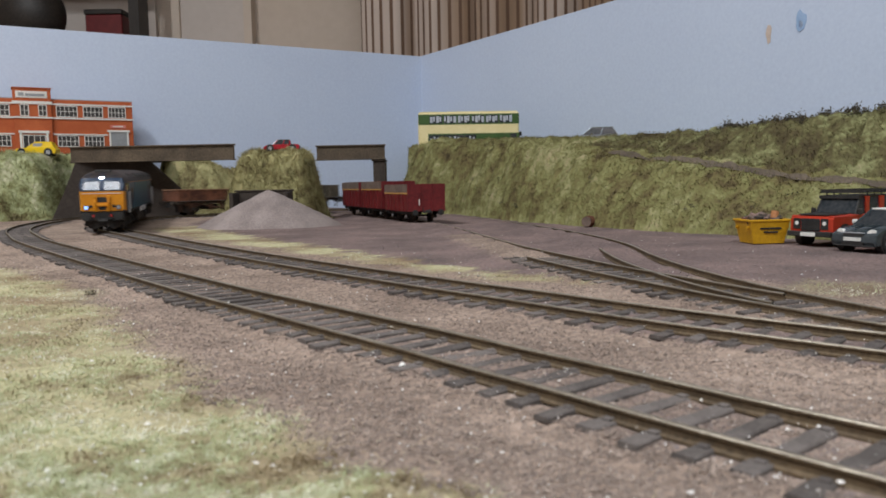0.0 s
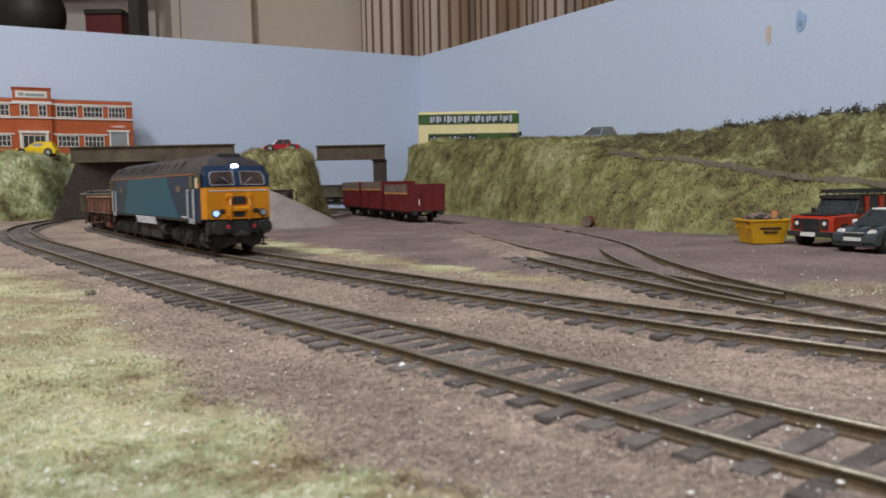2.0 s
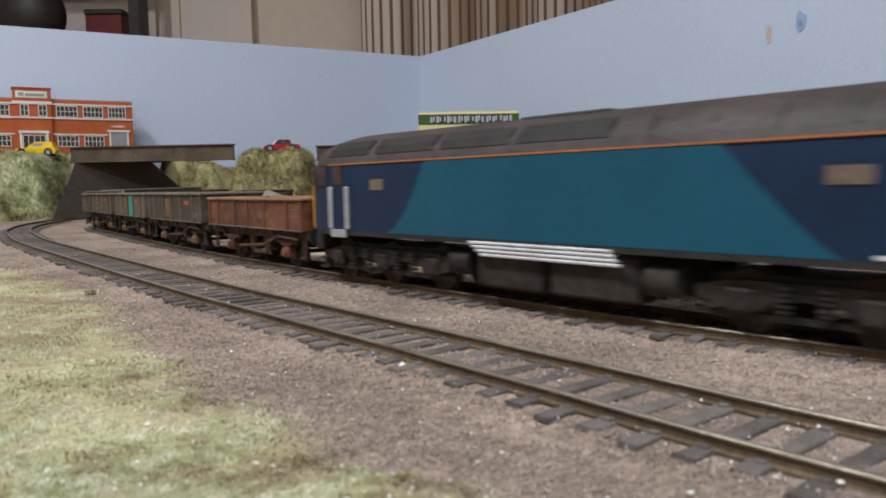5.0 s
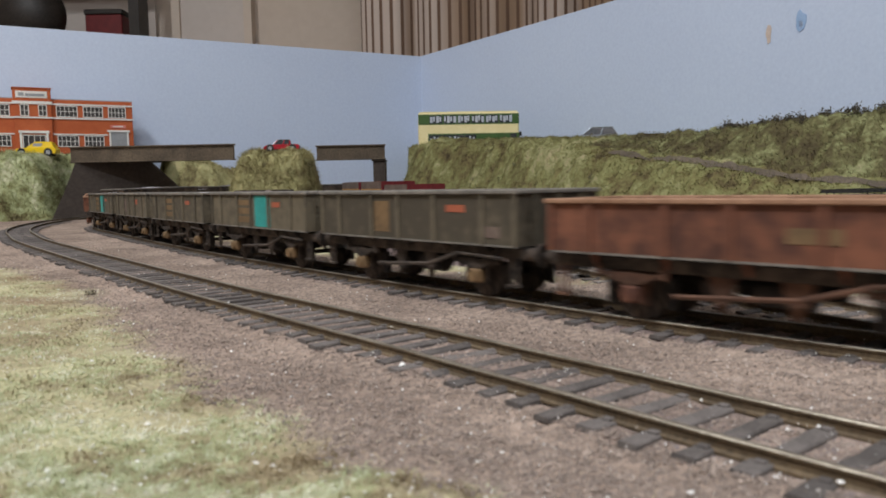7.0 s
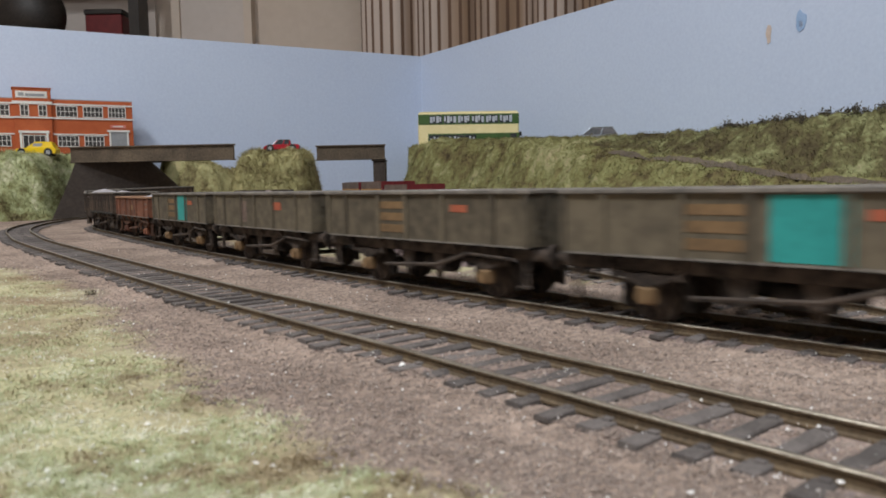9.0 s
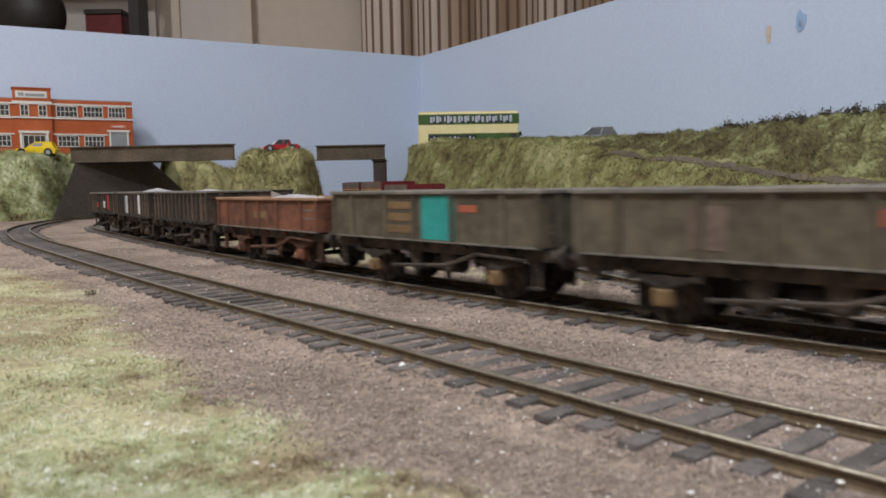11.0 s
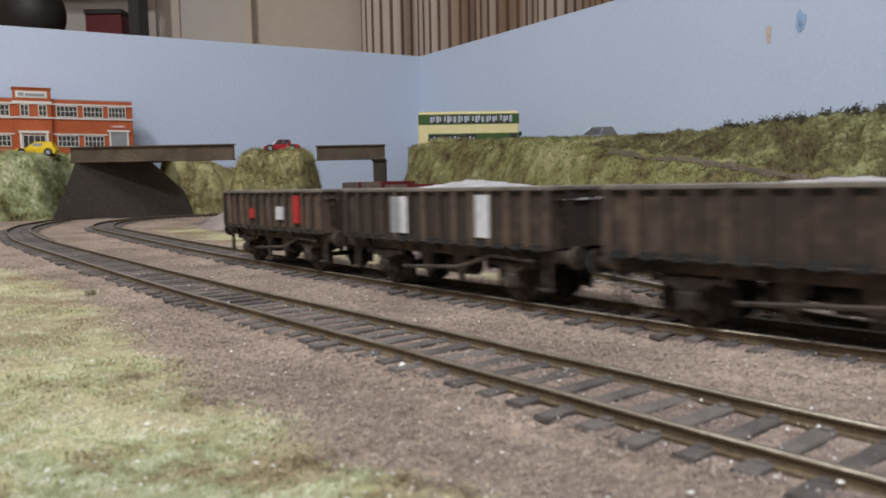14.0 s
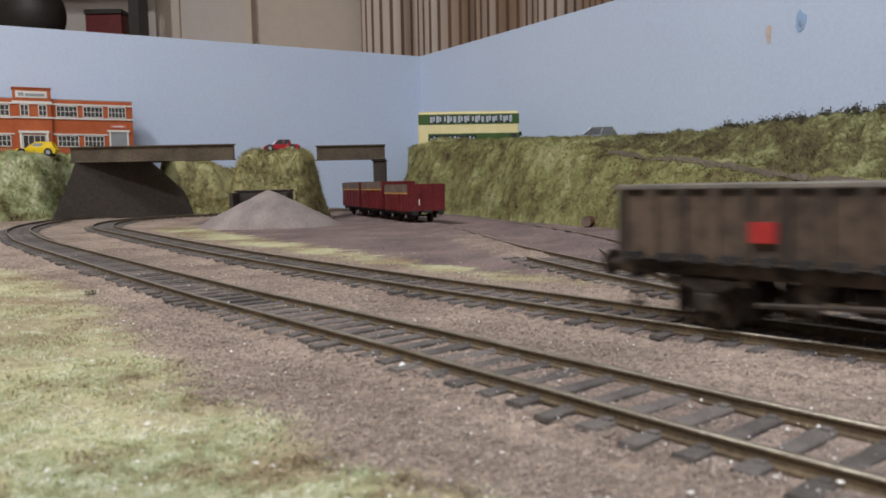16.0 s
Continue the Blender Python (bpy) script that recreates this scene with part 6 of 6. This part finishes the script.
x, y = spread(150000, 58, 620)
tz, yz = zones(x, y)
ok = off_rails(x, y)
kind_ = rng.random(len(x))
m1 = ok & (kind_ > np.maximum(tz * 1.02, yz))
m2 = ok & ~m1 & (tz < 0.5) & (rng.random(len(x)) < 0.55)
z = ground_z(x, y)
stuff("ballast", shards(np.c_[x, y, z + 0.1][m1], rng.gamma(5.0, 0.040, m1.sum())), GRAIN, "loose fine brown ballast grains", "ballast")
stuff("yard_ash", shards(np.c_[x, y, z + 0.05][m2], rng.gamma(4.0, 0.05, m2.sum())), ASHGRAIN, "fine mauve-grey ash grains", "ash")
x, y = spread(1900, 62, 520)
z = ground_z(x, y) + 0.7
stuff("bright_chips", shards(np.c_[x, y, z], rng.gamma(3.0, 0.045, len(x))), GLITTER, "scattered pale stone chips", "stone chips")

x, y = spread(420000, 52, 760)
tz, yz = zones(x, y)
thick = 0.50 + 0.75 * ripple(x, y, 30) + 0.3 * ripple(x, y, 11)
m = (rng.random(len(x)) < tz * np.clip(thick, 0.12, 1)) & off_rails(x, y)
x, y = x[m], y[m]
stuff("turf", fibres(np.c_[x, y, ground_z(x, y) - 0.2], rng.uniform(0.4, 1.5, len(x)), 1.8, 0.075), BLADE, "dry yellow-green static grass", "grass")
# Near-white chips added to put glints into the turf.
x, y = spread(800, 66, 260)
m = zones(x, y)[0] > 0.5
x, y = x[m], y[m]
stuff("glass_flecks", shards(np.c_[x, y, ground_z(x, y) + 1.0], rng.gamma(3.0, 0.06, len(x)), 0.4), GLITTER, "pale flecks standing in for glints in the grass", "flecks")
x, y = spread(5200, 60, 520)
tz, yz = zones(x + rng.normal(0, 12, len(x)), y + rng.normal(0, 12, len(x)))
m = (tz > 0.3) & off_rails(x, y)
x, y = x[m], y[m]
stuff("dry_stalks", fibres(np.c_[x, y, ground_z(x, y) + 0.5], rng.gamma(4.0, 0.8, len(x)), 1.0, 0.035, np.tile([0.0, 0.0, 0.16], (len(x), 1))), DRYFIBRE, "long pale dry grass stalks lying flat", "grass")


def cover(bank_mesh, n, name, label, mat, lo, hi, bushes=0, drop=None):
    v, f = bank_mesh
    a, b, c = v[f[:, 0]], v[f[:, 1]], v[f[:, 3]]
    nr = np.cross(b - a, c - a)
    area = np.linalg.norm(nr, axis=1)
    nr /= area[:, None]
    see = (v[f[:, 0]][:, 1] > 80) & (np.abs(v[f[:, 0]][:, 0]) < 0.66 * v[f[:, 0]][:, 1])
    facing = np.where((nr * (-a)).sum(1) > -60, 1.0, 0.25)
    p = area * see * facing
    p /= p.sum()
    k = rng.choice(len(f), n, p=p)
    r1, r2 = rng.random(n), rng.random(n)
    if drop is not None:
        k = k[~drop(a[k])]
    n = len(k)
    r1, r2 = r1[:n], r2[:n]
    pos = a[k] + (b - a)[k] * r1[:, None] + (c - a)[k] * r2[:, None]
    up = nr[k] * 0.75 + np.array([0, 0, 0.45])
    stuff(name, fibres(pos - nr[k] * 0.3, rng.uniform(lo, hi, n), 0.9, 0.17, up), mat, label, "grass")
    if bushes:
        k = rng.choice(len(f), bushes, p=p)
        pos = a[k]
        w = ripple(pos[:, 0], pos[:, 1] + pos[:, 2], 34) + 0.5 * ripple(pos[:, 0], pos[:, 2] * 2, 11)
        sel = w > 0.5
        pos, nn = pos[sel], nr[k][sel]
        m_ = 16
        cl = np.repeat(pos, m_, 0) + rng.normal(0, 1.5, (len(pos) * m_, 3)) + np.repeat(nn, m_, 0) * rng.uniform(0.4, 2.6, (len(pos) * m_, 1))
        return cl
    return None


def leaves(pos, size, mat, name, label):
    n = len(pos)
    d1, d2 = rng.normal(0, 1, (n, 3)), rng.normal(0, 1, (n, 3))
    d1 /= np.linalg.norm(d1, axis=1)[:, None]
    d2 /= np.linalg.norm(d2, axis=1)[:, None]
    s = rng.uniform(0.5, 1.2, n)[:, None] * size
    v = np.stack([pos - d1 * s, pos + d2 * s * 0.7, pos + d1 * s, pos - d2 * s * 0.7], 1)
    f = (np.arange(n) * 4)[:, None] + np.array([0, 1, 2, 3])
    stuff(name, raw_mesh(v.reshape(-1, 3), f), mat, label, "bushes")


def bare_path(p):
    d, k = near_line(FRONT, p)
    fx = FRONT[k][:, 0]
    return (fx > 98) & (fx < 335) & (d > 39.5) & (d < 48) & (rng.random(len(p)) < 0.55)


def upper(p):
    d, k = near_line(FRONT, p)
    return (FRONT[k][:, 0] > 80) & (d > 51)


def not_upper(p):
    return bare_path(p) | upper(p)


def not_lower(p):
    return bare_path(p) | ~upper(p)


cl = cover(bank_r, 120000, "bank_grass", "dull yellow-green grass on the embankment", BANKBLADE, 1.0, 2.6, bushes=900, drop=not_upper)
leaves(cl, 0.75, BUSH, "bank_bushes", "small dark green scrub on the embankment")
cover(bank_r, 100000, "shaded_bank_grass", "brown-green growth above the path, slope shade in its colour", SHADEDBLADE, 1.0, 2.6, drop=not_lower)
bv = bank_r[0]
bd, bk = near_line(FRONT, bv)
bf = FRONT[bk][:, 0]
top_ = bv[(bf > 130) & (bf < 330) & (bd > 86) & (bd < 108)]
top_ = top_[rng.choice(len(top_), 240)]
tall = np.interp(top_[:, 0], [180, 300, 420], [1.5, 4.5, 9.0]) * rng.uniform(0.2, 1.2, len(top_))
cl = np.repeat(top_, 26, 0) + rng.normal(0, 1.5, (len(top_) * 26, 3)) + np.array([0, 0, 1.0]) * rng.uniform(0, 1, (len(top_) * 26, 1)) * np.repeat(tall, 26)[:, None]
leaves(cl, 1.0, BUSH, "crest_bushes", "dark scrubby bushes along the embankment crest")
cl = cover(bank_c, 30000, "mound_grass", "yellowish grass on the steep mound", STRAWBLADE, 1.8, 5.2, bushes=150)
leaves(cl, 0.7, BUSH, "mound_bushes", "sparse dark scrub on the mound")
cover(bank_l, 40000, "left_bank_grass", "pale green grass beside the bridge", PALEBLADE, 1.8, 5.2)
cover(bank_s, 12000, "slope_grass", "brown-green grass under the bridge", STRAWBLADE, 1.8, 5.2)


# ---- odd bits lying about ----
for nm, lb, ct, mt, px_, py_, r_ in (("blue_bead", "tiny bright blue bead lying beside the rail", "bead", DARKBLUE, 3.4, 131.0, 0.55), ("pale_pebble", "small pale pebble lying by the sleepers", "pebble", GLITTER, 26.5, 80.5, 0.45)):
    ob = tagged(new(nm, shards(np.array([[px_, py_, -2.6]]), [r_])), lb, ct)
    ob.data.materials.append(mt)
weed = fibres(np.tile([-118.0, 253.0, -3.2], (26, 1)) + rng.normal(0, 1.0, (26, 3)) * [1, 1, 0.1], rng.uniform(1.5, 3.6, 26), 1.6, 0.14)
weed.materials.append(BUSH)
tagged(new("weed_tuft", weed), "small dark weed tuft on bare ballast", "weed")


def lag(t):
    return 60.0 * max(0.0, 1 - t / 2.2) ** 2


def motions():
    steps = [i * 0.25 for i in range(65)]
    for car, behind, half in TRAIN:
        rows = []
        for t in steps:
            s = HEAD_0 + VEL * t - lag(t) - 107.0 - behind
            rows.append((t, ride(s, half)))
        walk(car, rows)
    turns = [i / 15 for i in range(241)]
    for ob, x, r in TURNING:
        walk(ob, [(t, at(x, 0, r, 0, 0, math.degrees(VEL * t / r) % 360)) for t in turns])


motions()
